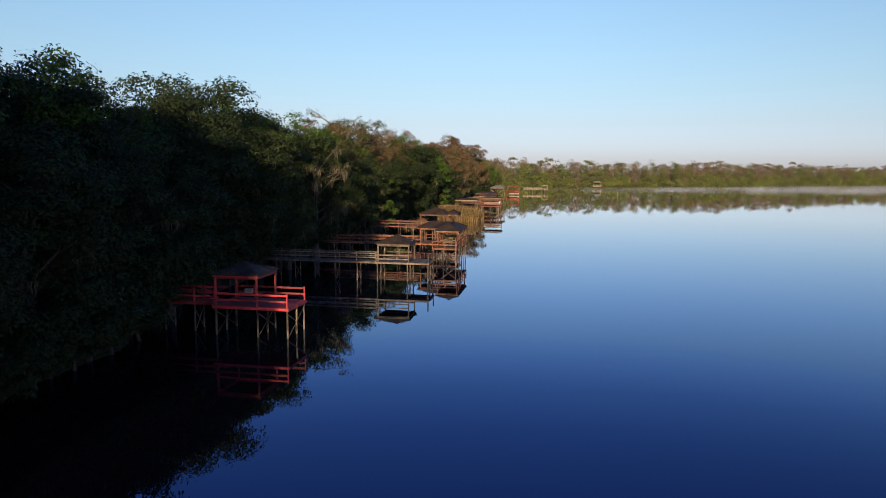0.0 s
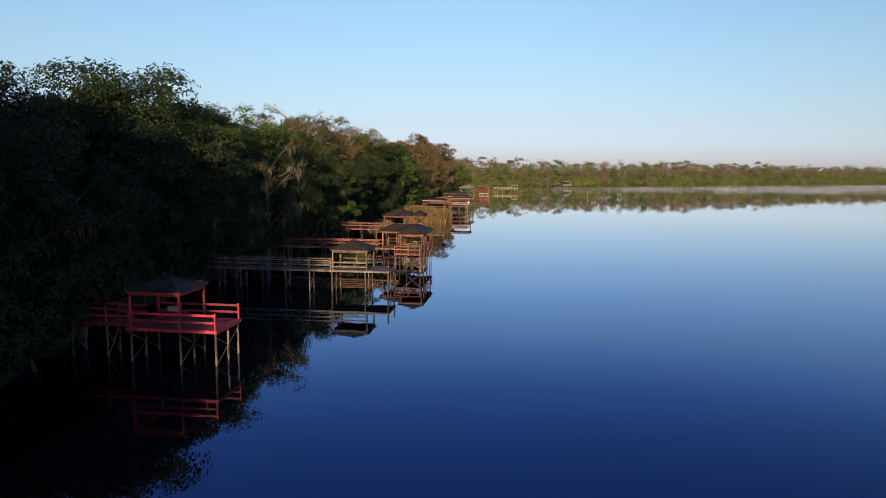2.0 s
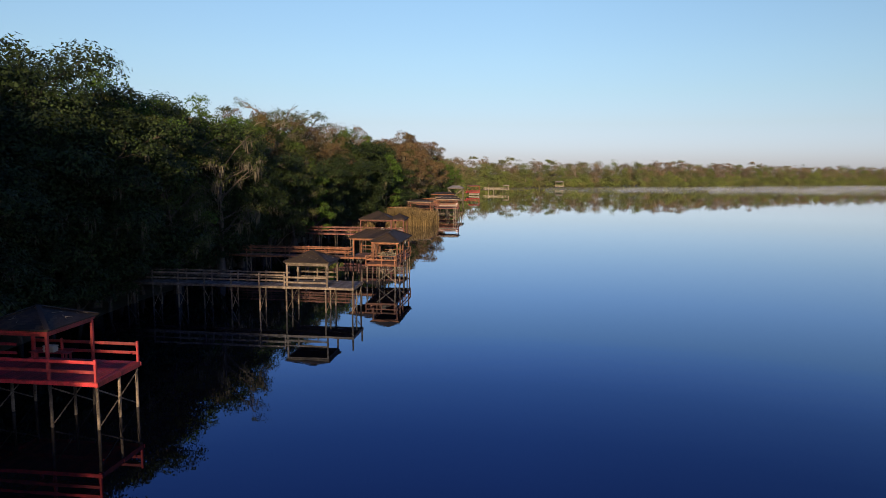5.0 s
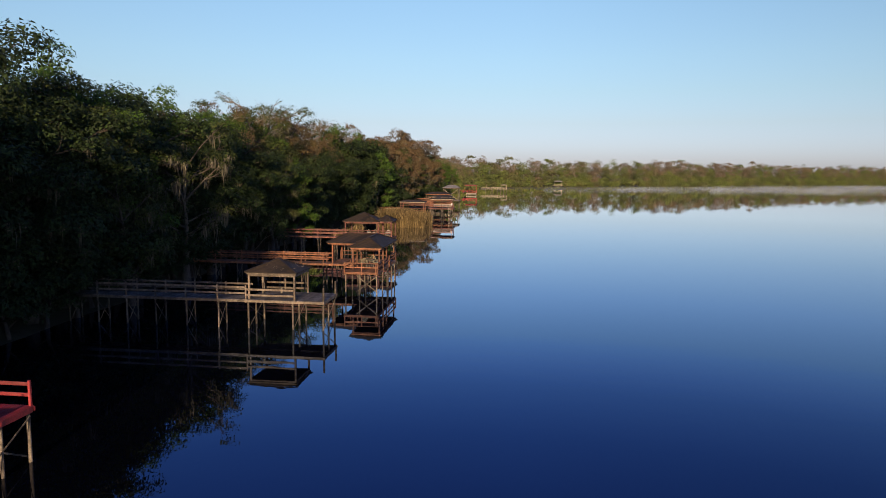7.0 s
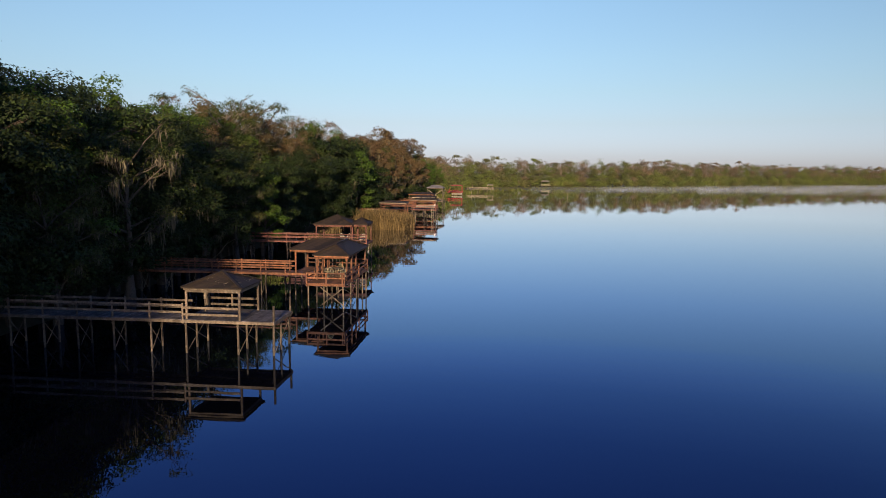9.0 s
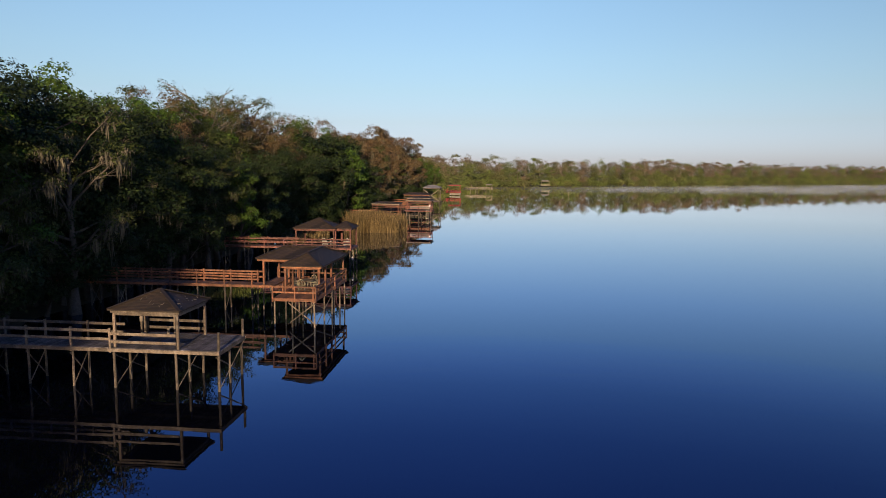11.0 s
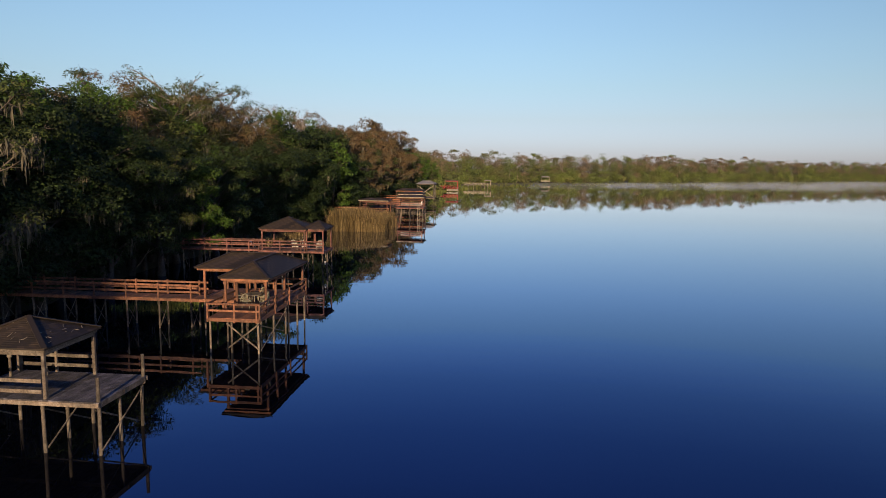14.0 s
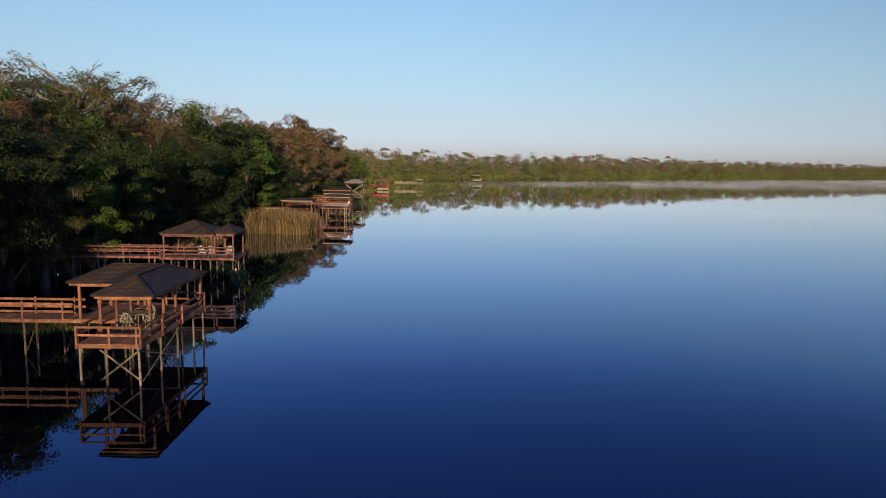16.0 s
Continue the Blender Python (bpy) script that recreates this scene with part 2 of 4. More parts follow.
def beam(name, a, b, w, h, material, parent, label="", up=(0, 0, 1)):
    """A board from a to b, w wide and h high, as a part; boards of one material share a mesh."""
    a, b = Vector(a), Vector(b)
    key = material.name
    if key not in BEAMS:
        bm = bmesh.new()
        r = 0.12
        ring = [(-.5 + r, -.5), (.5 - r, -.5), (.5, -.5 + r), (.5, .5 - r), (.5 - r, .5), (-.5 + r, .5), (-.5, .5 - r), (-.5, -.5 + r)]
        ends = [[bm.verts.new((x, s, z)) for x, z in ring] for s in (-.5, .5)]
        for i in range(8):
            bm.faces.new((ends[0][i], ends[0][i - 1], ends[1][i - 1], ends[1][i]))
        bm.faces.new(ends[0])
        bm.faces.new(ends[1][::-1])
        bmesh.ops.recalc_face_normals(bm, faces=bm.faces)
        me = bpy.data.meshes.new("board")
        bm.to_mesh(me)
        bm.free()
        me.materials.append(material)
        BEAMS[key] = me
    ob = new(name, BEAMS[key])
    d = b - a
    y = d.normalized()
    u = Vector(up)
    if abs(y.dot(u)) > 0.95:
        u = Vector((0, 1, 0))
    x = y.cross(u).normalized()
    z = x.cross(y)
    rot = Matrix((x, y, z)).transposed().to_4x4()
    base = Matrix.Translation(-Vector(parent.location))
    ob.matrix_basis = base @ Matrix.Translation((a + b) / 2) @ rot @ Matrix.Diagonal((w, d.length, h, 1))
    return child(ob, parent, label)


PILES = {}


def pile(name, x, y, z0, z1, r, material, parent, lean=(0, 0), label=""):
    """A round timber, a little thinner at its top."""
    key = material.name
    if key not in PILES:
        bm = bmesh.new()
        bmesh.ops.create_cone(bm, cap_ends=True, segments=10, radius1=1.0, radius2=0.88, depth=1.0)
        me = bpy.data.meshes.new("round_timber")
        bm.to_mesh(me)
        bm.free()
        for f in me.polygons:
            f.use_smooth = len(f.vertices) == 4
        me.materials.append(material)
        PILES[key] = me
    ob = new(name, PILES[key])
    a, b = Vector((x, y, z0)), Vector((x + lean[0], y + lean[1], z1))
    rot = (b - a).to_track_quat('Z', 'Y').to_matrix().to_4x4()
    ob.matrix_basis = Matrix.Translation((a + b) / 2 - Vector(parent.location)) @ rot @ Matrix.Diagonal((r, r, (b - a).length, 1))
    return child(ob, parent, label)


def thing(name, x, y, z, label, category, group=""):
    e = new(name)
    e.location = (x, y, z)
    e.empty_display_size = 0.3
    return tagged(e, label, category, group)


# ---------------------------------------------------------------- shore, ground and water
# below y = 8 the shore is unseen, bulged out to carry shading trees
SHORE = [(-12, -900), (-13, -70), (-14.5, -30), (-18, -6), (-22.5, 7), (-25, 14), (-27, 28), (-27.2, 37), (-30.5, 48), (-32, 66), (-32.5, 86), (-34, 106), (-34, 130), (-31, 150), (-31, 175),
         (-31, 230), (-31, 300), (-27, 345), (-14, 392), (8, 436), (44, 478), (120, 545), (348, 742), (700, 980), (1400, 1400)]


def shore_at(s):
    """A point of the shore and the way inland from it, s metres along from its first bend by the lake's mouth."""
    for (x0, y0), (x1, y1) in zip(SHORE[1:], SHORE[2:]):
        d = math.hypot(x1 - x0, y1 - y0)
        if s <= d:
            return x0 + (x1 - x0) * s / d, y0 + (y1 - y0) * s / d, -(y1 - y0) / d, (x1 - x0) / d
        s -= d
    return x1, y1, -(y1 - y0) / d, (x1 - x0) / d


def inland(X, Y):
    """Metres from the shore, positive on land."""
    best = np.full(X.shape, 1e9)
    sign = np.ones(X.shape)
    for (x0, y0), (x1, y1) in zip(SHORE, SHORE[1:]):
        dx, dy = x1 - x0, y1 - y0
        t = np.clip(((X - x0) * dx + (Y - y0) * dy) / (dx * dx + dy * dy), 0, 1)
        d = np.hypot(X - x0 - t * dx, Y - y0 - t * dy)
        side = np.where(dx * (Y - y0) - dy * (X - x0) > 0, 1.0, -1.0)
        near = d < best
        best, sign = np.where(near, d, best), np.where(near, side, sign)
    return best * sign


def build_ground():
    xs = np.unique(np.concatenate([np.linspace(-3000, -120, 14), np.linspace(-110, -46, 9), np.linspace(-44, -8, 49), np.linspace(0, 800, 60), np.linspace(900, 3000, 9)]))
    ys = np.unique(np.concatenate([np.linspace(-1500, -150, 8), np.linspace(-140, 0, 15), np.linspace(4, 480, 150), np.linspace(490, 1100, 50), np.linspace(1200, 3500, 10)]))
    X, Y = np.meshgrid(xs, ys)
    d = inland(X, Y)
    Z = np.where(d > 0, 0.45 * (1 - np.exp(-np.maximum(d, 0) / 3.0)) + np.minimum(d, 200) * 0.004, np.maximum(d * 0.2, -2.0))
    Z += np.where(np.abs(d) < 30, 0.08 * np.sin(X * 1.3 + 2 * np.sin(Y * 0.7)) * np.cos(Y * 0.9), 0)
    n, k = len(xs), len(ys)
    i = np.arange(n * k).reshape(k, n)
    f = np.stack([i[:-1, :-1], i[:-1, 1:], i[1:, 1:], i[1:, :-1]], -1).reshape(-1, 4)
    me = mesh_from("ground", np.stack([X, Y, Z], -1).reshape(-1, 3), f, [M_GROUND])
    me.polygons.foreach_set("use_smooth", np.ones(len(f), dtype=bool))
    tagged(new("ground", me), "dark muddy wooded bank round the lake", "ground", kind="structure")
    w = np.array([(-400, -1400, 0), (3000, -1400, 0), (3000, 3400, 0), (-400, 3400, 0)], dtype=float)
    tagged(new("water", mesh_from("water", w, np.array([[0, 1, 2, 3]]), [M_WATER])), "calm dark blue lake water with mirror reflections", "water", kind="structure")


build_ground()

# ---------------------------------------------------------------- trees
def tubes(paths, sides=5):
    """One mesh of tapered tubes. paths: a list of (points, radii)."""
    V, F, base = [], [], 0
    ang = np.arange(sides) * 2 * np.pi / sides
    for pts, rad in paths:
        pts, rad = np.asarray(pts, float), np.asarray(rad, float)
        d = np.gradient(pts, axis=0)
        d /= np.linalg.norm(d, axis=1)[:, None] + 1e-9
        ref = np.where(np.abs(d[:, 2:3]) > 0.9, np.array([[1.0, 0, 0]]), np.array([[0, 0, 1.0]]))
        u = np.cross(d, ref)
        u /= np.linalg.norm(u, axis=1)[:, None] + 1e-9
        v = np.cross(d, u)
        ring = pts[:, None] + rad[:, None, None] * (np.cos(ang)[None, :, None] * u[:, None] + np.sin(ang)[None, :, None] * v[:, None])
        V.append(ring.reshape(-1, 3))
        k = len(pts)
        i = base + np.arange(k * sides).reshape(k, sides)
        j = np.roll(i, -1, axis=1)
        F.append(np.stack([i[:-1], j[:-1], j[1:], i[1:]], -1).reshape(-1, 4))
        base += k * sides
    return np.concatenate(V), np.concatenate(F)


def leaf_tips(centre, out, size, rng, flat=0.0, slim=0.7):
    """Small pointed leaves at the centres, turned roughly outward."""
    n = len(centre)
    nrm = out + rng.normal(0, 0.45, (n, 3))
    nrm[:, 2] += flat
    nrm /= np.linalg.norm(nrm, axis=1)[:, None] + 1e-9
    a = np.cross(nrm, rng.normal(0, 1, (n, 3)))
    a /= np.linalg.norm(a, axis=1)[:, None] + 1e-9
    b = np.cross(nrm, a)
    s = size[:, None]
    q = np.stack([centre - b * s * slim * 0.5 - a * s * 0.45, centre + b * s * slim * 0.5 - a * s * 0.35, centre + a * s * 0.85], 1)
    return q.reshape(-1, 3), np.arange(n * 3).reshape(n, 3)


def moss_strands(tops, rng, length, per=5, wide=1.0):
    """Limp strands that hang from the limbs, thin at the end."""
    n = len(tops) * per
    off = rng.normal(0, 0.34, (n, 3)) * np.array([1, 1, 0.35])
    p = np.repeat(tops, per, axis=0) + off
    L = rng.uniform(0.5, 1.0, n) * length * np.repeat(rng.uniform(0.4, 1.0, len(tops)), per) * np.exp(-(off[:, 0] ** 2 + off[:, 1] ** 2) / 0.2)
    w = rng.uniform(0.018, 0.06, n) * wide
    th = rng.uniform(0, np.pi, n)
    side = np.stack([np.cos(th), np.sin(th), 0 * th], 1)
    rows = []
    for f, g in ((0, 0.8), (0.45, 1.0), (1.0, 0.12)):
        c = p - np.array([0, 0, 1]) * (L * f)[:, None] + rng.normal(0, 0.05, (n, 3))
        rows += [c - side * (w * g)[:, None], c + side * (w * g)[:, None]]
    V = np.stack(rows, 1).reshape(-1, 3)
    i = (np.arange(n) * 6)[:, None]
    F = np.concatenate([i + np.array([[k, k + 1, k + 3, k + 2]]) for k in (0, 2)])
    return V, F


def grow(seed, height, spread, first, limbs, style, twiggy=True):
    """Limbs of a tree and the places where its foliage sits."""
    rng = np.random.default_rng(seed)
    top = height * (0.72 if style != "upright" else 0.85)
    k = 7
    zz = np.linspace(0, top, k)
    wob = np.cumsum(rng.normal(0, 0.22, (k, 2)), axis=0)
    wob -= wob[0]
    trunk = np.column_stack([wob, zz])
    trunk[0, 2] = -0.8
    r0 = 0.018 * height + 0.08
    paths = [(trunk, np.linspace(r0, r0 * 0.28, k) * np.array([1.5] + [1] * (k - 1)))]
    spots, fine = [], []
    for i in range(limbs):
        f = first + (0.98 - first) * (i + rng.uniform(0, 0.8)) / limbs
        zt = f * top
        base = np.array([np.interp(zt, trunk[:, 2], trunk[:, 0]), np.interp(zt, trunk[:, 2], trunk[:, 1]), zt])
        az = i * 2.4 + rng.uniform(-0.5, 0.5)
        if style == "flat":
            reach = spread * rng.uniform(0.55, 1.0) * (0.55 + 0.45 * f)
            rise = height * rng.uniform(0.06, 0.2) + (1 - f) * 0.5
        elif style == "upright":
            reach = spread * rng.uniform(0.6, 1.0) * (1.12 - 0.75 * f)
            rise = height * rng.uniform(0.08, 0.2)
        else:
            reach = spread * rng.uniform(0.65, 1.0) * (1.08 - 0.45 * abs(f - 0.55) * 2)
            rise = height * rng.uniform(0.08, 0.26)
        tip = base + np.array([np.cos(az) * reach, np.sin(az) * reach, rise])
        t = np.linspace(0, 1, 5)[:, None]
        mid = base + (tip - base) * t + np.array([0, 0, 1]) * (np.sin(t * np.pi) * reach * rng.uniform(-0.05, 0.18)) + rng.normal(0, 0.18, (5, 3)) * t
        rl = r0 * (0.42 if style != "flat" else 0.75) * (1.1 - 0.6 * f)
        paths.append((mid, np.linspace(rl, rl * 0.22, 5)))
        spots += [mid[4]]
        for j in range(3):
            s = mid[2 + j % 2] if j < 2 else mid[3]
            az2 = az + rng.uniform(-1.1, 1.1)
            e = s + np.array([np.cos(az2), np.sin(az2), rng.uniform(0.05, 0.8)]) * reach * rng.uniform(0.22, 0.45)
            m2 = (s + e) / 2 + rng.normal(0, 0.15, 3)
            paths.append((np.array([s, m2, e]), np.array([rl * 0.45, rl * 0.3, rl * 0.1])))
            spots += [e]
            for _ in range(2 if twiggy else 0):
                e2 = e + rng.normal(0, 0.5, 3) + np.array([0, 0, 0.25])
                fine.append((np.array([m2, e2]), np.array([rl * 0.2, rl * 0.05])))
    for q in (-3, -2, -1):
        for _ in range(3 if style == "upright" else 1):
            spots.append(trunk[q] + rng.normal(0, 0.9, 3) + np.array([0, 0, height * 0.03]))
    return paths, fine, np.array(spots), rng


TEMPLATES, PLACED, TOPS = {}, set(), {}


def make_tree(key, name, label, seed, height, spread, first, limbs, style, leaves, size, clump, leafmat, barkmat, moss=0, mosslen=1.6, slim=0.75):
    paths, fine, spots, rng = grow(seed, height, spread, first, limbs, style, not key.endswith("_far"))
    e = thing(name, 0, 0, 0, label, "tree", "trees along the shore")
    V, F = tubes(paths, 4 if not key.endswith("_far") else 3)
    if fine:
        V2, F2 = tubes(fine, 3)
        V, F = np.concatenate([V, V2]), np.concatenate([F, F2 + len(V)])
    me = mesh_from("trunk", V, F, [barkmat])
    me.polygons.foreach_set("use_smooth", np.ones(len(F), dtype=bool))
    child(new("trunk", me), e, "bark trunk with spreading limbs")
    more = max(4, len(spots) // 3)
    extra = spots[rng.integers(0, len(spots), more)] * rng.uniform([0.55, 0.55, 0.85], 1.0, (more, 3)) + np.clip(rng.normal(0, clump * 0.6, (more, 3)), -clump, clump)
    spots2 = np.concatenate([spots, extra])
    rad = clump * rng.uniform(0.55, 1.25, len(spots2))
    main = (np.arange(len(spots2)) % 4 == 0) & (np.arange(len(spots2)) < 4 * limbs)
    rad *= np.where(main, 1.35, 0.8)
    weight = rad ** 2
    pick = rng.choice(len(spots2), leaves, p=weight / weight.sum())
    d = rng.normal(0, 1, (leaves, 3))
    d /= np.linalg.norm(d, axis=1)[:, None]
    d[:, 2] = np.where(d[:, 2] < -0.35, -d[:, 2] * 0.6, d[:, 2])
    rr = rad[pick] * rng.uniform(0.4, 1.0, leaves) ** 0.4
    c = spots2[pick] + d * rr[:, None] * np.array([1.0, 1.0, 0.68])
    c += 0.18 * np.sin(c[:, [1, 2, 0]] * 5.0)
    V, F = leaf_tips(c, d, size * rng.uniform(0.6, 1.35, leaves), rng, 0.5, slim)
    crown = child(new("crown", mesh_from("crown", V, F, [leafmat])), e)
    TOPS[crown.data.name] = float(np.percentile(c[:, 2], 99.6))
    if moss:
        low = spots[np.argsort(spots[:, 2] + rng.normal(0, 2.0, len(spots)))][:moss]
        V, F = moss_strands(low, rng, mosslen, 12 if key.endswith("_far") else 20, 2.2 if key.endswith("_far") else 0.95)
        tagged(child(new("moss", mesh_from("moss", V, F, [M_MOSS])), e, "grey-green hanging moss"), kind="stuff")
    TEMPLATES.setdefault(key, []).append(e)


# near trees carry many small leaves, those further off fewer and larger ones
for tail, k, q in (("", 1.0, 1.0), ("_far", 0.42, 1.65)):
    for sd in (1, 2, 3, 4)[:4 if not tail else 2]:
        make_tree("oak" + tail, "live_oak_tree", "dark green broad live oak on the lake bank", sd, 19.5, 6.4, 0.14, 19, "round", int(22000 * k), 0.235 * q, 1.95, M_OAK_SHADED, M_BARK, 44 if sd % 2 else 22, 2.6)
    for sd in (11, 12, 13)[:3 if not tail else 2]:
        make_tree("lime" + tail, "broadleaf_tree", "fresh bright green broadleaf tree on the bank", sd, 19.0, 5.0, 0.12, 18, "upright", int(14000 * k), 0.22 * q, 1.45, M_LIME, M_BARK)
    for sd in (21, 22, 23)[:3 if not tail else 2]:
        make_tree("olive" + tail, "swamp_tree", "olive green tree with grey hanging moss", sd, 19.0, 5.8, 0.14, 17, "round", int(13500 * k), 0.215 * q, 1.3, M_OLIVE, M_BARK, 44, 2.4, 0.5)
    for sd in (31, 32, 33)[:3 if not tail else 2]:
        make_tree("rust" + tail, "cypress_tree", "reddish brown cypress draped with grey moss", sd, 20.0, 5.4, 0.14, 20, "round", int(14000 * k), 0.24 * q, 1.15, M_RUSTLEAF, M_PALEBARK, 60, 2.6, 0.42)
for sd in (41, 42):
    make_tree("flat", "tall_cypress_tree", "flat-topped sparse cypress with mossy limbs", sd, 20.5, 5.8, 0.5, 24, "flat", 9000, 0.2, 1.0, M_OLIVE, M_PALEBARK, 64, 2.6, 0.45)
make_tree("pale", "mossy_cypress_tree", "pale-limbed cypress with thin olive foliage and moss", 71, 14.5, 4.6, 0.2, 22, "round", 5200, 0.2, 0.95, M_OLIVE, M_MIDBARK, 70, 2.2, 0.45)
make_tree("bare", "bare_tree", "pale almost leafless tree behind the others", 51, 21.5, 4.6, 0.45, 20, "upright", 1200, 0.18, 0.9, M_RUSTLEAF, M_PALEBARK)
for sd in (61, 62, 63):
    make_tree("bush", "waterside_bush", "dark green bush hanging over the water", sd, 6.5, 3.4, 0.05, 13, "round", 8000, 0.22, 1.15, M_OAK_SHADED, M_BARK)

plant_rng = random.Random(7)


def plant(key, x, y, size=1.0, turn=None):
    kinds = TEMPLATES[key]
    e = kinds[plant_rng.randrange(len(kinds))]
    z = 0.1 if x > -28 else 0.4
    turn = plant_rng.uniform(0, 360) if turn is None else turn
    s = size * (plant_rng.uniform(0.82, 1.0) if y > 62 else plant_rng.uniform(0.8, 0.88) if y > 57 else plant_rng.uniform(0.86, 0.94) if y > 46 else plant_rng.uniform(0.9, 0.99) if y > 28 else plant_rng.uniform(0.78, 0.88) if y > 12 else 1.0)
    m = pose(x, y, z, plant_rng.uniform(-3, 3), plant_rng.uniform(-3, 3), turn)
    fresh = [k for k in kinds if k.name not in PLACED]
    if fresh:
        e = fresh[0]
        PLACED.add(e.name)
        e.matrix_basis = m
        e.scale = (s, s, s)
        return e
    c = copy_thing(e, m)
    c.scale = (s, s, s)
    return c


def plant_to(key, x, y, top, turn=None):
    """A tree whose crown reaches the given height."""
    e = plant(key, x, y, 1.0, turn)
    s = top / TOPS[next(c.data.name for c in e.children if c.name.startswith("crown"))]
    e.scale = (s, s, s)
    return e


def edge(y):
    """The shore's x at this y, along the wooded bank."""
    for (x0, y0), (x1, y1) in zip(SHORE, SHORE[1:]):
        if y0 <= y <= y1:
            return x0 + (x1 - x0) * (y - y0) / (y1 - y0)
    return -31


def mix_at(y, row):
    """What grows at this place of the bank; row 0 stands at the water."""
    # dark oaks in front hold the shade, brighter kinds behind paint sunlit tops
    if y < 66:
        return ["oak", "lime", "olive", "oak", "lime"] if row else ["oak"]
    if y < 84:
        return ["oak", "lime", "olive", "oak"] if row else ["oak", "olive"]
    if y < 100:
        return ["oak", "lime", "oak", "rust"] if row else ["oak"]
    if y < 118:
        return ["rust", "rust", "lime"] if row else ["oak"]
    if y < 135:
        return ["lime", "olive", "olive"] if row else ["oak", "lime"]
    if y < 150:
        return ["rust", "flat", "olive"] if row else ["oak"]
    if y < 186:
        return ["lime", "lime", "olive", "bare"] if row > 1 else ["lime", "oak"]
    if y < 288:
        return ["rust", "rust", "rust", "olive", "bare"] if row else ["rust", "rust", "olive"]
    return ["lime", "olive", "olive", "lime"]


y = -64.0
while y < 335:
    step = 5.2 if y < 150 else 6.2
    for row, (off, size) in enumerate(((1.6, 0.74), (6.0, 1.0), (11.5, 1.09), (19.0, 1.13))):
        if row == 3 and int(y / step) % 2:
            continue
        kind = plant_rng.choice(mix_at(y, row))
        # unseen trees, enlarged and set back so that they shade docks and bank
        if y < 4:
            off, size = off + 6.4, 1.36
        if (y < 9 or y > 150 or row == 3) and kind + "_far" in TEMPLATES:
            kind += "_far"
        size *= 0.84 if y > 290 else 1.08 if y > 196 else 1.0
        if kind in ("flat", "bare"):
            size = min(size, 0.9)
        plant(kind, edge(y) - off + plant_rng.uniform(-1.5, 1.5), y + row * 1.7 + plant_rng.uniform(-1.6, 1.6), size)
    y += step
# trees that stand out of the wood by their height or colour, or lean out over the water
for kind, x, yy, top in (
        ("oak", -41.0, 60.5, 20.0), ("oak", -40.7, 66.5, 20.8), ("oak", -41.0, 72.5, 19.6), ("lime", -40.2, 77.5, 21.2), ("lime", -34.4, 77.2, 17.4), ("oak", -34.0, 59.5, 15.5), ("oak", -33.5, 64.5, 16.5),
        ("olive", -33.6, 74.8, 15.2), ("olive", -30.6, 72.0, 11.4), ("pale", -30.9, 81.6, 15.0), ("lime", -36.0, 90.8, 18.8), ("oak", -34.5, 69.5, 16.5), ("oak", -36.0, 84.0, 17.5),
        ("oak", -33.5, 93.0, 14.0), ("oak", -33.0, 98.5, 14.0), ("olive", -30.9, 104.0, 11.8), ("lime", -30.2, 110.5, 10.6), ("oak", -31.8, 88.5, 13.8), ("oak", -31.8, 97.0, 13.0), ("oak", -32.0, 118.5, 12.6), ("oak", -33.5, 112.0, 13.0),
        ("olive", -42.2, 116.0, 19.9), ("lime", -40.0, 109.0, 18.4), ("olive", -39.5, 123.0, 20.0), ("flat", -46.0, 141.0, 23.8), ("flat", -43.0, 147.0, 22.2), ("flat", -44.5, 134.0, 21.6), ("rust", -41.5, 138.5, 19.8), ("rust", -39.0, 143.5, 18.5),
        ("lime", -35.4, 160.5, 13.0), ("lime", -37.0, 166.0, 16.5), ("lime", -39.0, 172.0, 19.0), ("oak", -33.0, 172.0, 10.5), ("oak", -33.0, 184.0, 9.5),
        ("bare", -50.5, 196.0, 24.0), ("bare", -54.0, 204.0, 24.6), ("bare", -51.0, 213.0, 24.5), ("bare", -56.0, 222.0, 25.4), ("rust_far", -55.6, 241.0, 25.0), ("rust_far", -41.8, 246.0, 24.0),
        ("rust_far", -38.0, 232.0, 20.5), ("rust_far", -36.5, 258.0, 21.5), ("rust_far", -40.0, 270.0, 22.5), ("rust_far", -36.0, 280.0, 20.5)):
    plant_to(kind, x, yy, top)
y = 8.0
while y < 300:
    plant("bush", edge(y) - 0.3 + plant_rng.uniform(-0.9, 0.6), y, plant_rng.uniform(0.75, 1.15))
    if 18 < y < 40:
        plant("bush", edge(y + 1.6) + plant_rng.uniform(0.1, 0.9), y + 1.6, plant_rng.uniform(0.45, 0.65))
    y += 3.3 if y < 130 else 5.0

# undergrowth between the trunks, deeper in the wood
y = 58.0
while y < 150:
    plant("bush", edge(y) - 8.0 + plant_rng.uniform(-1.5, 1.5), y, plant_rng.uniform(1.2, 1.5))
    y += 4.2


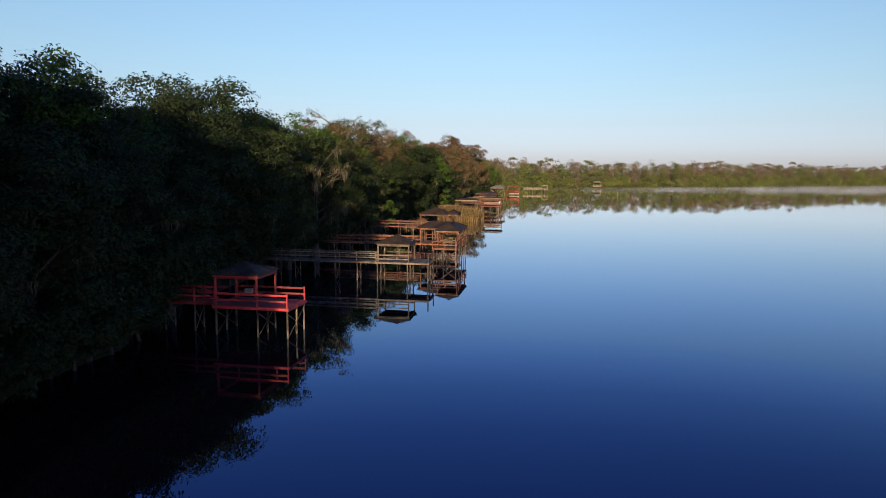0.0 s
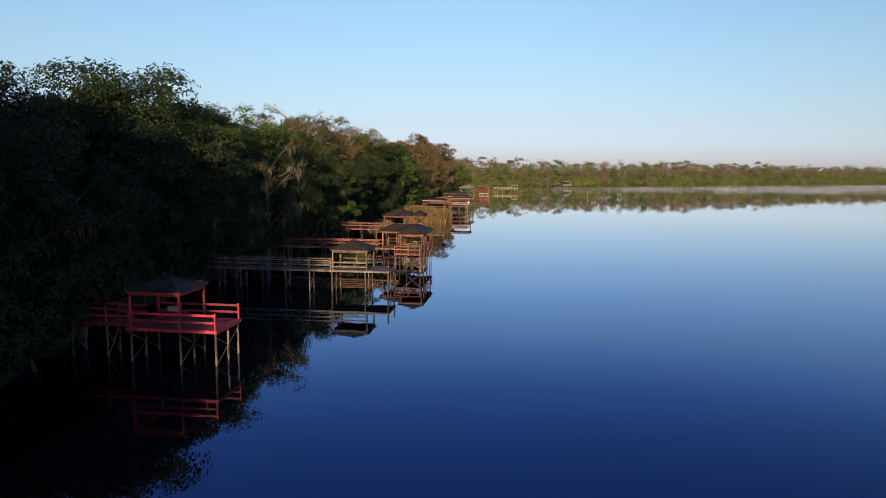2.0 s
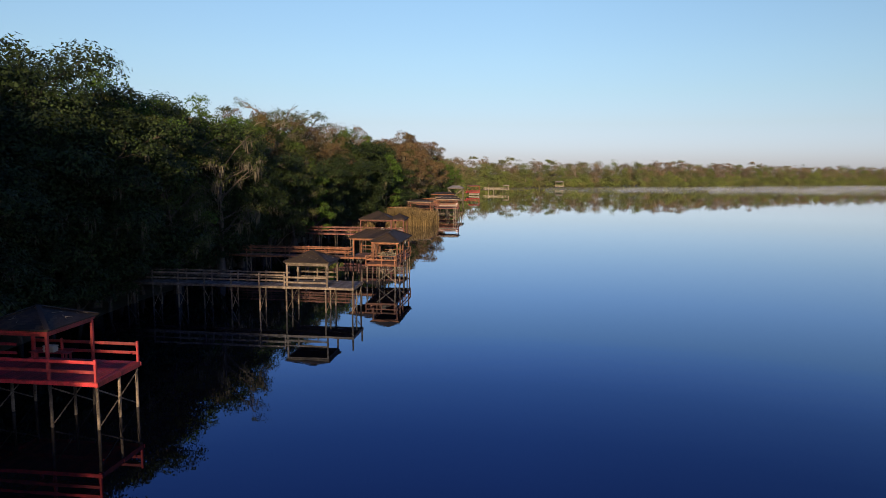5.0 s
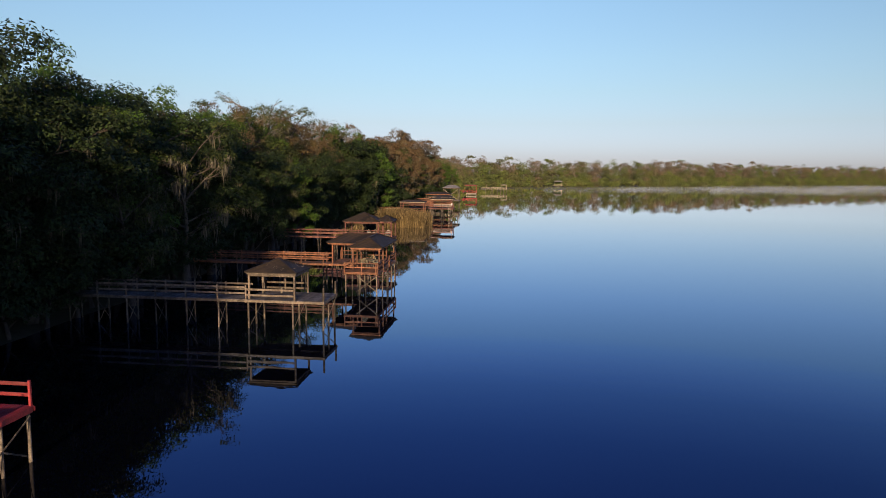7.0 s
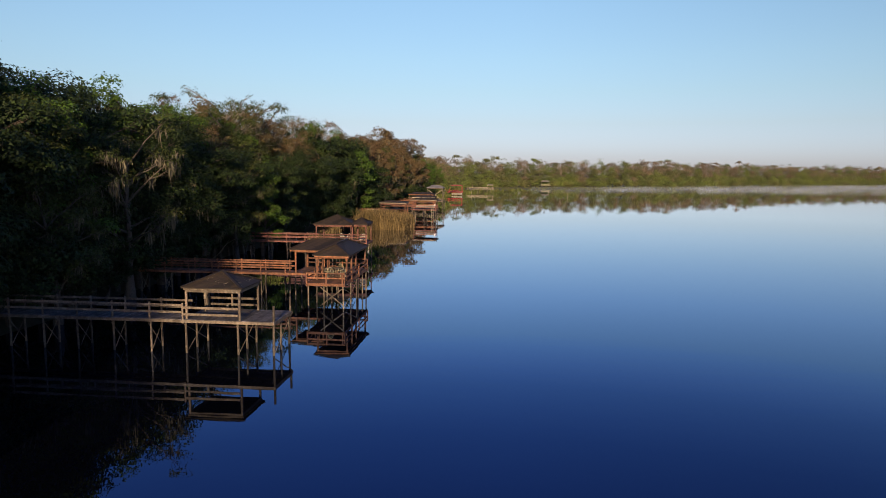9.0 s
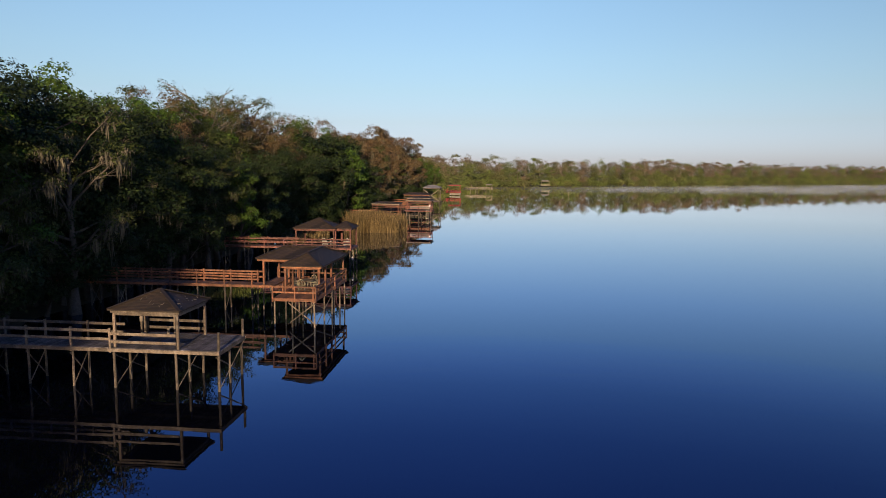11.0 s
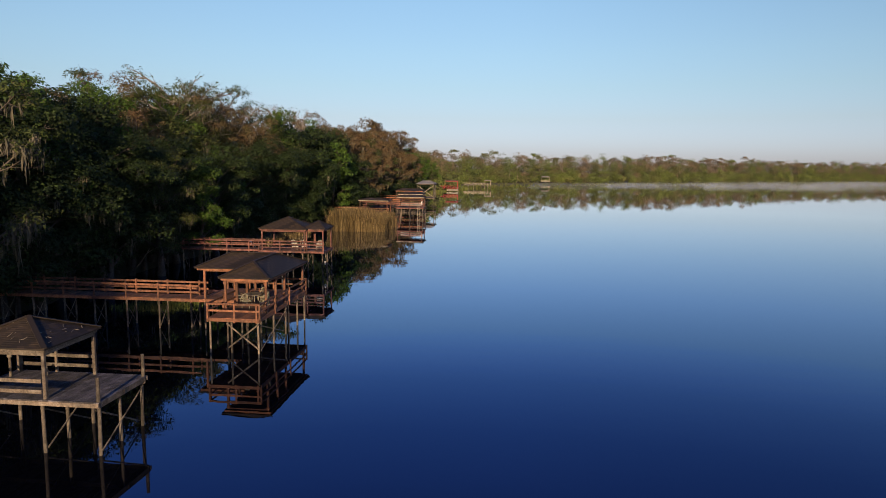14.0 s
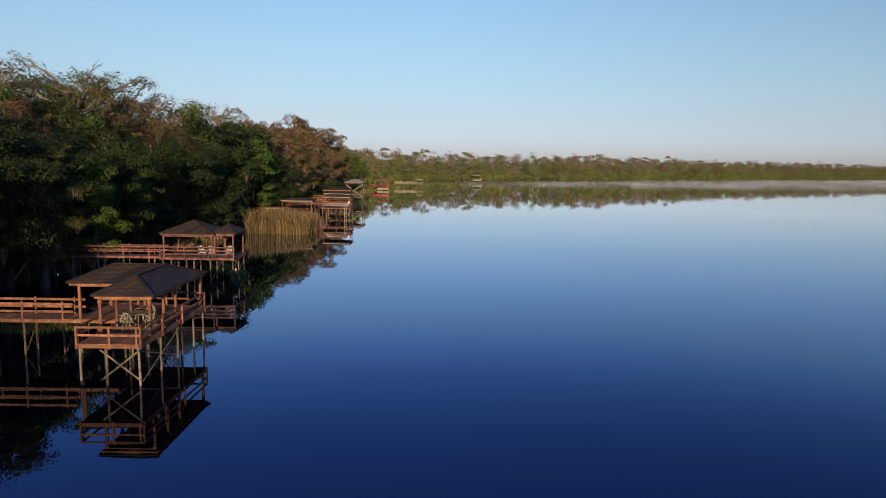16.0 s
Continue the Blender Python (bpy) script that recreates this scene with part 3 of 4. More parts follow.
def far_material(name, dark, mid, light):
    """Sunlit foliage seen from far off: a tone for each spray of leaves, and painted light and shade over whole crowns.
    """
    m, nt, p = base_material(name)
    g = nt.nodes.new("ShaderNodeNewGeometry")
    col = ramp_mix(nt, g.outputs["Random Per Island"], [(0.0, dark), (0.5, mid), (1.0, light)])
    # lit lumps and dark gaps of the crowns, painted in as broad noise
    tone = ramp_mix(nt, noise_tex(nt, 0.13, g.outputs["Position"], 2, 0.5), [(0.36, (0.6, 0.62, 0.6)), (0.64, (1.25, 1.22, 1.15))])
    col = mixed(nt, col, tone, 1.0, 'MULTIPLY')
    nt.links.new(col, p.inputs["Base Color"])
    p.inputs["Roughness"].default_value = 0.8
    return m


def far_woods():
    """The wood round the far shore, too far and dense to count."""
    rng = np.random.default_rng(99)
    leaves, T = {0: [], 1: [], 2: []}, []
    s, total = 385.0, 1560.0
    while s < total:
        x, y, nx, ny = shore_at(s)
        dist = math.hypot(x, y - 30)
        for row, (off, hh) in enumerate(((2.5, 4.6), (6, 9), (12, 14), (19, 17.8), (28, 20.6), (37, 15.5))):
            off += 34 * max(0.0, 1 - abs(s - 540) / 100) ** 0.5
            h = hh * (rng.uniform(0.92, 1.1) if row > 2 else rng.uniform(0.8, 1.2))
            cx, cy = x + nx * (off + rng.uniform(-2, 2)) + rng.uniform(-2, 2), y + ny * off + rng.uniform(-2, 2)
            back = row in (3, 4)
            kind = int(rng.choice(3, p=((0.75, 0.25, 0.0), (0.7, 0.25, 0.05), (0.5, 0.3, 0.2), (0.25, 0.3, 0.45), (0.12, 0.28, 0.6), (0.2, 0.6, 0.2))[row]))
            if s < 430:
                kind = min(kind, 1)
            n, lumps = (860, 16) if back else (600, 12)
            wide = rng.uniform(3.0, 5.2)
            flat = back and rng.random() < 0.12 and s > 480
            lc = rng.normal(0, 1, (lumps, 3))
            lc /= np.linalg.norm(lc, axis=1)[:, None]
            lc *= np.array([wide, wide, 1.1 if flat else h * 0.3 if back else h * 0.36]) * rng.uniform(0.45, 1.0, (lumps, 1))
            if flat:
                # an umbrella crown over a fuller lower half
                lc[lumps // 2:, 2] -= rng.uniform(0.15, 0.5, lumps - lumps // 2) * h
            lc += np.array([cx, cy, h * 0.93 if flat else h * 0.66 if back else h * 0.55])
            lc[2] = (cx, cy, h * 0.78)
            if not flat:
                lc[0] = (cx, cy, h * 0.3)
                lc[1] = (cx + 1, cy, h * 0.12)
            lr = rng.uniform(1.5, 3.0, lumps) * (0.75 if flat else 1.0)
            pick = np.arange(n) % lumps
            d = rng.normal(0, 1, (n, 3))
            d /= np.linalg.norm(d, axis=1)[:, None]
            d[:, 2] = np.where(d[:, 2] < -0.3, -d[:, 2], d[:, 2])
            c = lc[pick] + d * (lr[pick] * rng.uniform(0.75, 1.0, n))[:, None] * np.array([1.15, 1.15, 0.8])
            leaves[kind].append((c, d, np.full(n, 0.46 if back else 0.56) * rng.uniform(0.6, 1.3, n)))
            if rng.random() < (0.75 if kind == 2 else 0.3):
                r = 0.34 if kind == 2 else 0.24
                T.append((np.array([(cx - nx, cy - ny, 0), (cx - nx * 1.5 + 0.3, cy - ny * 1.5, h * 0.45), (cx - nx, cy - ny, h * 0.88)]), np.array([r, r * 0.7, r * 0.3])))
                if kind == 2:
                    for _ in range(3):
                        a = rng.uniform(0, 2 * np.pi)
                        T.append((np.array([(cx - nx, cy - ny, h * 0.55), (cx - nx + 1.6 * np.cos(a), cy - ny + 1.6 * np.sin(a), h * 0.75), (cx + 2.6 * np.cos(a), cy + 2.6 * np.sin(a), h * 0.92)]), np.array([r * 0.5, r * 0.35, r * 0.1])))
        s += 4.6 if dist < 560 else 6.0
    V, F, base = [], [], 0
    for kind in (0, 1, 2):
        C, O, S = (np.concatenate(q) for q in zip(*leaves[kind]))
        v, f = leaf_tips(C, O, S, rng, 0.25, 0.9)
        V.append(v)
        F.append(f + base)
        base += len(v)
    v, f = tubes(T, 4)
    V.append(v)
    F.append(f + base)
    mats = [far_material("far_green_foliage", (0.046, 0.066, 0.011), (0.064, 0.09, 0.015), (0.086, 0.112, 0.02)), far_material("far_olive_foliage", (0.046, 0.054, 0.013), (0.064, 0.072, 0.019), (0.084, 0.09, 0.025)),
            far_material("far_brown_foliage", (0.062, 0.049, 0.028), (0.09, 0.069, 0.041), (0.12, 0.092, 0.056)), M_PALEBARK]
    ob = new("far_woods", mesh_from("far_woods", np.concatenate(V), F, mats))
    tagged(ob, "sunlit green and brown woods along the far shore", "woods", kind="stuff")


far_woods()

# ---------------------------------------------------------------- docks
def deck(parent, x0, x1, y0, y1, z, mat, step=0.2, along='y', rim=None):
    """Planks side by side with gaps, joists below and a rim board round them."""
    t = 0.04
    if along == 'y':
        n = max(1, round((x1 - x0) / step))
        w = (x1 - x0) / n
        for i in range(n):
            x = x0 + (i + 0.5) * w
            beam("plank", (x, y0 - 0.01, z - t / 2), (x, y1 + 0.01, z - t / 2), w - 0.018, t, mat, parent)
    for yy in (y0 - 0.02, (y0 + y1) / 2, y1 + 0.02):
        beam("joist", (x0, yy, z - t - 0.08), (x1, yy, z - t - 0.08), 0.06, 0.16, rim or mat, parent)
    for xx in (x0 + 0.04, x1 - 0.04):
        beam("rim_board", (xx, y0 + 0.07, z - t - 0.1), (xx, y1 - 0.07, z - t - 0.1), 0.05, 0.19, rim or mat, parent)


def railing(parent, a, b, z, mat, heights=(0.42, 0.84), posts=(), top=0.98, w=0.13, postmat=None, inset=0.0):
    """Rails from a to b (x, y) over the deck's z, with posts at the given fractions."""
    a, b = Vector((a[0], a[1], 0)), Vector((b[0], b[1], 0))
    for h in heights:
        beam("rail", a + Vector((0, 0, z + h)), b + Vector((0, 0, z + h)), 0.045, w, mat, parent)
    off = (b - a).normalized().cross(Vector((0, 0, 1))) * 0.07
    for f in posts:
        p = a + (b - a) * f + off * inset
        beam("rail_post", p + Vector((0, 0, z - 0.25)), p + Vector((0, 0, z + top)), 0.1, 0.1, postmat or mat, parent)


def bent(parent, x, ys, z, mat, r=0.075, brace=True, zb=-1.4):
    """A row of piles across the dock with crossed braces between the outer two."""
    for yy in ys:
        pile("post", x, yy, zb, z - 0.04, r, mat, parent, (plant_rng.uniform(-.04, .04), plant_rng.uniform(-.04, .04)))
    if brace:
        a, b = min(ys), max(ys)
        beam("brace", (x + 0.1, a, 0.2), (x + 0.1, b, z - 0.35), 0.03, 0.06, mat, parent)
        beam("brace", (x - 0.1, b, 0.2), (x - 0.1, a, z - 0.35), 0.03, 0.06, mat, parent)


def hip_roof(parent, x0, x1, y0, y1, ze, za, mat, trim, ridge=None, courses=15, bare=()):
    """A hipped roof in overlapping courses, with fascia boards, hip caps and rafters. ridge: its end points along x or y, or None for a point."""
    cx, cy = (x0 + x1) / 2, (y0 + y1) / 2
    r = ridge or ((cx, cy), (cx, cy))
    tops = [(r[0][0], r[0][1]), (r[1][0], r[0][1]), (r[1][0], r[1][1]), (r[0][0], r[1][1])]
    base = [(x0, y0), (x1, y0), (x1, y1), (x0, y1)]
    n = courses
    bm = bmesh.new()
    low = [bm.verts.new((b[0] - cx, b[1] - cy, -0.012)) for b in base]
    up = [bm.verts.new((t[0] - cx, t[1] - cy, za - ze - 0.012)) for t in tops]
    flat = [bm.verts.new((b[0] - cx, b[1] - cy, -0.05)) for b in base]
    inner = [bm.verts.new((t[0] - cx, t[1] - cy, za - ze - 0.08)) for t in tops]
    for k in range(4):
        j = (k + 1) % 4
        bm.faces.new((low[k], low[j], up[j], up[k]))
        bm.faces.new((flat[k], flat[j], low[j], low[k]))
        bm.faces.new((flat[j], flat[k], inner[k], inner[j]))
    roof = part("roof", bm, mat, parent, "brown-black shingled hip roof")
    roof.location = Vector((cx, cy, ze)) - Vector(parent.location)
    for i in range(n):
        f0, f1 = i / n, min(1.0, (i + 1.12) / n)
        bm = bmesh.new()
        for k in range(4):
            # single tabs, each lifted a little differently at its lower edge
            j = (k + 1) % 4
            edges = [[Vector((b[0] + (t[0] - b[0]) * f - cx, b[1] + (t[1] - b[1]) * f - cy, (za - ze) * f)) for b, t in ((base[k], tops[k]), (base[j], tops[j]))] for f in (f0, f1)]
            tabs = max(1, round((edges[0][1] - edges[0][0]).length / 0.34))
            cuts = [0.0] + [(q + plant_rng.uniform(-0.2, 0.2) + (0.25 if i % 2 else -0.25)) / tabs for q in range(1, tabs)] + [1.0]
            for q in range(tabs):
                up = Vector((0, 0, plant_rng.uniform(0.004, 0.014)))
                p = [edges[0][0].lerp(edges[0][1], cuts[q]), edges[0][0].lerp(edges[0][1], cuts[q + 1])]
                s = [edges[1][0].lerp(edges[1][1], cuts[q]) + Vector((0, 0, 0.002)), edges[1][0].lerp(edges[1][1], cuts[q + 1]) + Vector((0, 0, 0.002))]
                lo = [bm.verts.new(v - Vector((0, 0, 0.01))) for v in p]
                hi = [bm.verts.new(v + up) for v in p]
                bk = [bm.verts.new(v) for v in s]
                bm.faces.new((lo[0], lo[1], hi[1], hi[0]))
                if (s[1] - s[0]).length > 1e-4:
                    bm.faces.new((hi[0], hi[1], bk[1], bk[0]))
                else:
                    bm.faces.new((hi[0], hi[1], bk[0]))
        part("shingle_course", bm, mat, roof)
    for k, (b, t) in enumerate(zip(base, tops)):
        if k in bare:
            continue
        beam("hip_cap", (b[0], b[1], ze + 0.045), (t[0], t[1], za + 0.045), 0.2, 0.035, mat, parent)
    if ridge:
        beam("ridge_cap", (*r[0], za + 0.045), (*r[1], za + 0.045), 0.2, 0.035, mat, parent)
    k = 0.12
    for a, b in (((x0 + k, y0 + k), (x1 - k, y0 + k)), ((x0 + k, y1 - k), (x1 - k, y1 - k)), ((x0 + k, y0 + k), (x0 + k, y1 - k)), ((x1 - k, y0 + k), (x1 - k, y1 - k))):
        beam("fascia_board", (*a, ze - 0.09), (*b, ze - 0.09), 0.05, 0.17, trim, parent)


def shelter(parent, x0, x1, y0, y1, z, ze, za, mat, roofmat, trim=None, over=0.35, post=0.13, ridge=None, knee=True):
    """Posts at the corners and a hipped roof over them."""
    for x in (x0, x1):
        for yy in (y0, y1):
            beam("roof_post", (x, yy, z - 0.2), (x, yy, ze), post, post, mat, parent)
    for a, b in (((x0, y0), (x1, y0)), ((x0, y1), (x1, y1)), ((x0, y0), (x0, y1)), ((x1, y0), (x1, y1))):
        beam("header_beam", (*a, ze - 0.2), (*b, ze - 0.2), 0.1, 0.2, mat, parent)
    hip_roof(parent, x0 - over, x1 + over, y0 - over, y1 + over, ze, za, roofmat, trim or mat, ridge)


def walkway(parent, x0, x1, y0, y1, z, mat, pilemat, xs, rails=True, step=0.2):
    deck(parent, x0, x1, y0, y1, z, M_GREYDECK_DIM if mat is M_GREY else mat, step, rim=mat)
    for x in xs:
        bent(parent, x, (y0 + 0.1, y1 - 0.1), z, pilemat, 0.065)
    if rails:
        fr = [(x - x0) / (x1 - x0) for x in xs]
        railing(parent, (x0, y0 + 0.02), (x1, y0 + 0.02), z, mat, posts=fr, inset=-0.5)
        railing(parent, (x0, y1 - 0.02), (x1, y1 - 0.02), z, mat, posts=fr, inset=0.5)


def red_dock():
    d = thing("red_dock", -20.5, 43.2, 0, "red painted wooden dock with a roofed platform on piles", "dock")
    z = 2.14
    deck(d, -23.35, -17.75, 41.65, 44.85, z, M_RED)
    for x in (-23.15, -20.07, -17.9):
        bent(d, x, (41.8, 43.3, 44.68), z, M_PILE)
    railing(d, (-23.2, 41.68), (-17.82, 41.68), z, M_RED, posts=(0.0, 0.99), w=0.14)
    railing(d, (-23.2, 44.82), (-17.82, 44.82), z, M_RED, posts=(0.0, 0.28, 0.99), w=0.14)
    shelter(d, -23.1, -20.07, 41.75, 44.75, z, 4.32, 5.0, M_RED, M_SHINGLE, over=0.22)
    walkway(d, -31.5, -23.4, 42.65, 44.05, z - 0.02, M_RED, M_PILE, (-25.3, -27.6, -29.8))
    return d


def grey_dock():
    d = thing("grey_dock", -15.5, 67.8, 0, "grey weathered wooden dock with a small hip-roofed shelter", "dock")
    z = 2.06
    deck(d, -18.6, -12.9, 66.2, 69.45, z, M_GREYDECK_DIM, rim=M_GREY)
    for x in (-18.37, -15.17, -13.05):
        bent(d, x, (66.35, 67.7, 69.2), z, M_PILE)
    for yy in (66.3, 69.3):
        pile("mooring_post", -12.98, yy, z - 0.3, z + 0.92, 0.075, M_PILE, d)
    railing(d, (-18.5, 66.22), (-15.1, 66.22), z, M_GREY, heights=(0.3, 0.7), posts=(0.0,), w=0.14)
    railing(d, (-18.5, 69.42), (-15.1, 69.42), z, M_GREY, heights=(0.3, 0.7), posts=(0.0, 0.5), w=0.14)
    shelter(d, -18.3, -15.05, 66.35, 69.3, z, 3.98, 4.75, M_GREY, M_SHINGLE, over=0.22)
    walkway(d, -34.0, -18.6, 66.25, 67.75, z - 0.01, M_GREY, M_PILE, (-20.6, -22.95, -25.2, -27.4, -29.6, -31.8))
    return d


def brown_dock():
    d = thing("brown_dock", -14.5, 84.5, 0, "brown stained wooden dock with two joined hip roofs", "dock")
    z = 2.05
    deck(d, -15.1, -12.05, 79.7, 84.6, z, M_BROWN)
    deck(d, -17.9, -12.05, 84.65, 88.6, z, M_BROWN)
    for x in (-15.0, -13.75, -12.15):
        bent(d, x, (79.85, 82.2, 84.4), z, M_PILE, 0.065, x > -13)
    for x in (-17.7, -14.9, -12.15):
        bent(d, x, (85.0, 86.8, 88.4), z, M_PILE, 0.065, False)
    for a, c in ((-14.0, -12.1), (-12.1, -14.0)):
        beam("brace", (a, 79.76 if a < c else 79.7, 1.75), (c, 79.76 if a < c else 79.7, 0.25), 0.035, 0.09, M_PILE, d)
    railing(d, (-15.08, 79.72), (-12.07, 79.72), z, M_BROWN, heights=(0.42, 0.8), posts=(0.0, 0.52, 0.95), top=0.86, w=0.11)
    railing(d, (-12.07, 79.72), (-12.07, 88.5), z, M_BROWN, heights=(0.42, 0.8), posts=(0.01, 0.3, 0.6, 1.0), top=0.86, w=0.11)
    railing(d, (-15.08, 79.72), (-15.08, 84.0), z, M_BROWN, heights=(0.42, 0.8), posts=(0.03, 0.5, 1.0), top=0.86, w=0.11)
    railing(d, (-17.8, 88.55), (-12.1, 88.55), z, M_BROWN, heights=(0.42, 0.8), posts=(0.0, 0.3, 0.6), top=0.86, w=0.11)
    for x in (-14.7, -12.25):
        for yy in (81.35, 83.0, 84.6):
            beam("roof_post", (x, yy, z - 0.2), (x, yy, 4.0), 0.14, 0.14, M_BROWN, d)
            beam("post_collar", (x, yy, 3.7), (x, yy, 3.86), 0.2, 0.2, M_BROWN, d)
    for x in (-17.6, -15.6, -12.25):
        for yy in (84.85, 88.35)[0 if x < -17 else 1:]:
            beam("roof_post", (x, yy, z - 0.2), (x, yy, 4.0), 0.14, 0.14, M_BROWN, d)
    beam("roof_post", (-15.6, 84.85, z - 0.2), (-15.6, 84.85, 4.0), 0.14, 0.14, M_BROWN, d)
    for a, c in (((-14.7, 81.35), (-12.25, 81.35)), ((-17.6, 84.85), (-12.3, 84.85)), ((-17.6, 88.35), (-12.25, 88.35)), ((-12.25, 81.4), (-12.25, 88.3)), ((-14.7, 81.4), (-14.7, 84.8)), ((-17.6, 84.9), (-17.6, 88.3))):
        beam("header_beam", (*a, 3.93), (*c, 3.93), 0.1, 0.2, M_BROWN, d)
    hip_roof(d, -15.0, -11.944, 81.05, 88.656, 4.108, 4.858, M_SHINGLE, M_BROWN, ((-13.47, 82.6), (-13.47, 86.57)), bare=(2, 3))
    hip_roof(d, -18.1, -11.95, 84.5, 88.65, 4.1, 4.85, M_SHINGLE, M_BROWN, ((-16.5, 86.57), (-13.48, 86.57)), bare=(1,))
    walkway(d, -25.2, -17.9, 84.65, 86.0, z - 0.01, M_BROWN, M_PILE, (-18.5, -20.7, -22.9, -25.1))
    walkway(d, -34.5, -25.25, 84.75, 86.1, z - 0.03, M_BROWN, M_PILE, (-27.3, -29.5, -31.7))
    return d


def rust_dock():
    d = thing("faded_red_dock", -19.5, 108, 0, "faded red wooden dock with a hip-roofed shelter and side wing", "dock")
    z = 2.25
    deck(d, -22.7, -16.15, 107.6, 111.4, z, M_RUST)
    for x in (-22.5, -20.4, -18.3, -16.3):
        bent(d, x, (107.8, 109.5, 111.2), z, M_PILE)
    railing(d, (-22.7, 107.62), (-16.15, 107.62), z, M_RUST, heights=(0.3, 0.62, 0.94), posts=(0, 0.33, 0.66, 1), w=0.12)
    shelter(d, -22.4, -18.1, 107.8, 111.2, z, 4.4, 5.45, M_RUST, M_SHINGLE, over=0.3)
    shelter(d, -18.0, -16.35, 108.2, 111.2, z, 4.45, 5.1, M_RUST, M_SHINGLE, over=0.25)
    walkway(d, -37.0, -22.7, 108.3, 109.6, z - 0.01, M_RUST, M_PILE, (-24.0, -26.3, -28.6, -30.9, -33.2))
    return d


def simple_dock(name, label, x0, x1, y0, y1, z, ze, mat, roofmat, walk_to, rise=0.25, trim=None, ladder=False, tall=False):
    d = thing(name, (x0 + x1) / 2, (y0 + y1) / 2, 0, label, "dock")
    deck(d, x0, x1, y0, y1, z, mat, 0.3)
    n = max(2, round((x1 - x0) / 2.4))
    for i in range(n + 1):
        bent(d, x0 + 0.15 + (x1 - x0 - 0.3) * i / n, (y0 + 0.15, y1 - 0.15), z, M_PILE, 0.09)
    railing(d, (x0, y0 + 0.02), (x1, y0 + 0.02), z, mat, posts=[i / n for i in range(n + 1)])
    if tall:
        # crossed braces between deck and eaves on the open sides
        for p, q in (((x0 + 0.3, y0 + 0.2), (x1 - 0.3, y0 + 0.2)), ((x1 - 0.2, y0 + 0.3), (x1 - 0.2, y1 - 0.3))):
            for k, (lo, hi) in enumerate(((z + 0.2, ze - 0.5), (ze - 0.5, z + 0.2))):
                beam("brace", (p[0] - 0.05 * k, p[1] - 0.05 * k, lo), (q[0] - 0.05 * k, q[1] - 0.05 * k, hi), 0.05, 0.14, M_PALEWOOD, d)
    if ladder:
        for k in (-0.22, 0.22):
            beam("ladder_rail", (x1 - 0.9 + k, y0 - 0.12, -0.8), (x1 - 0.9 + k, y0 - 0.12, z + 0.9), 0.07, 0.07, M_PALEWOOD, d)
        for k in range(8):
            beam("ladder_rung", (x1 - 1.12, y0 - 0.12, 0.1 + k * 0.34), (x1 - 0.68, y0 - 0.12, 0.1 + k * 0.34), 0.06, 0.05, M_PALEWOOD, d)
    if ze:
        shelter(d, x0 + 0.3, x1 - 0.3, y0 + 0.3, y1 - 0.3, z, ze, ze + rise, mat, roofmat, trim or mat, 0.35, ridge=((x0 + 1.5, (y0 + y1) / 2), (x1 - 1.5, (y0 + y1) / 2)))
    if walk_to is not None:
        xs = np.arange(x0 - 1.5, walk_to, -2.6)
        walkway(d, walk_to, x0, (y0 + y1) / 2 - 0.7, (y0 + y1) / 2 + 0.7, z - 0.01, mat, M_PILE, [float(v) for v in xs], step=0.4)
    return d


red_dock()
grey_dock()
brown_dock()
rust_dock()
simple_dock("boat_shelter", "weathered wooden boat shelter with pale roof edge", -25.7, -20.0, 165.5, 169.5, 2.0, 4.35, M_BROWN, M_SHINGLE, -36, 0.3, M_PALEWOOD)
shelter_dock = bpy.data.objects["boat_shelter"]
deck(shelter_dock, -28.4, -25.75, 165.6, 167.2, 1.98, M_BROWN, 0.3)
for x in (-28.2, -26.9):
    bent(shelter_dock, x, (165.75, 167.05), 1.98, M_PILE, 0.08)
railing(shelter_dock, (-28.4, 165.62), (-25.75, 165.62), 1.98, M_PALEWOOD, posts=(0.03, 0.5))
simple_dock("boat_dock", "faded red roofed boat dock with white trim", -20.3, -14.8, 176, 181, 2.4, 4.6, M_RUST, M_SHINGLE, -36, 0.3, M_PALEWOOD, True)
simple_dock("boat_dock", "dark roofed wooden boat dock with pale edge", -22.6, -16.9, 192, 197, 2.3, 4.5, M_BROWN, M_SHINGLE, -36, 0.4, M_PALEWOOD)
simple_dock("boat_dock", "long low roofed wooden boat dock", -26.0, -19.0, 209, 214, 2.3, 4.6, M_BROWN, M_SHINGLE, -36, 0.5)
simple_dock("tall_boat_house", "tall weathered boat house with grey metal roof", -23.2, -18.2, 228, 234, 2.0, 5.9, M_GREY, M_SLATE, -36, 0.8, tall=True)
simple_dock("red_boat_house", "bright red boat house with white lower deck", -25.2, -19.0, 330, 335, 1.6, 4.6, M_RED, M_RUST, -36, 0.3)
simple_dock("long_pier", "long pale wooden pier with a small shelter", -9.4, -5.9, 379, 382, 1.8, 4.0, M_PALEWOOD, M_SLATE, -20, 0.2)
simple_dock("lake_hut", "small pale roofed hut on a pier", 24.8, 30.6, 494, 498, 1.6, 4.6, M_PALEWOOD, M_SLATE, None, 0.6)


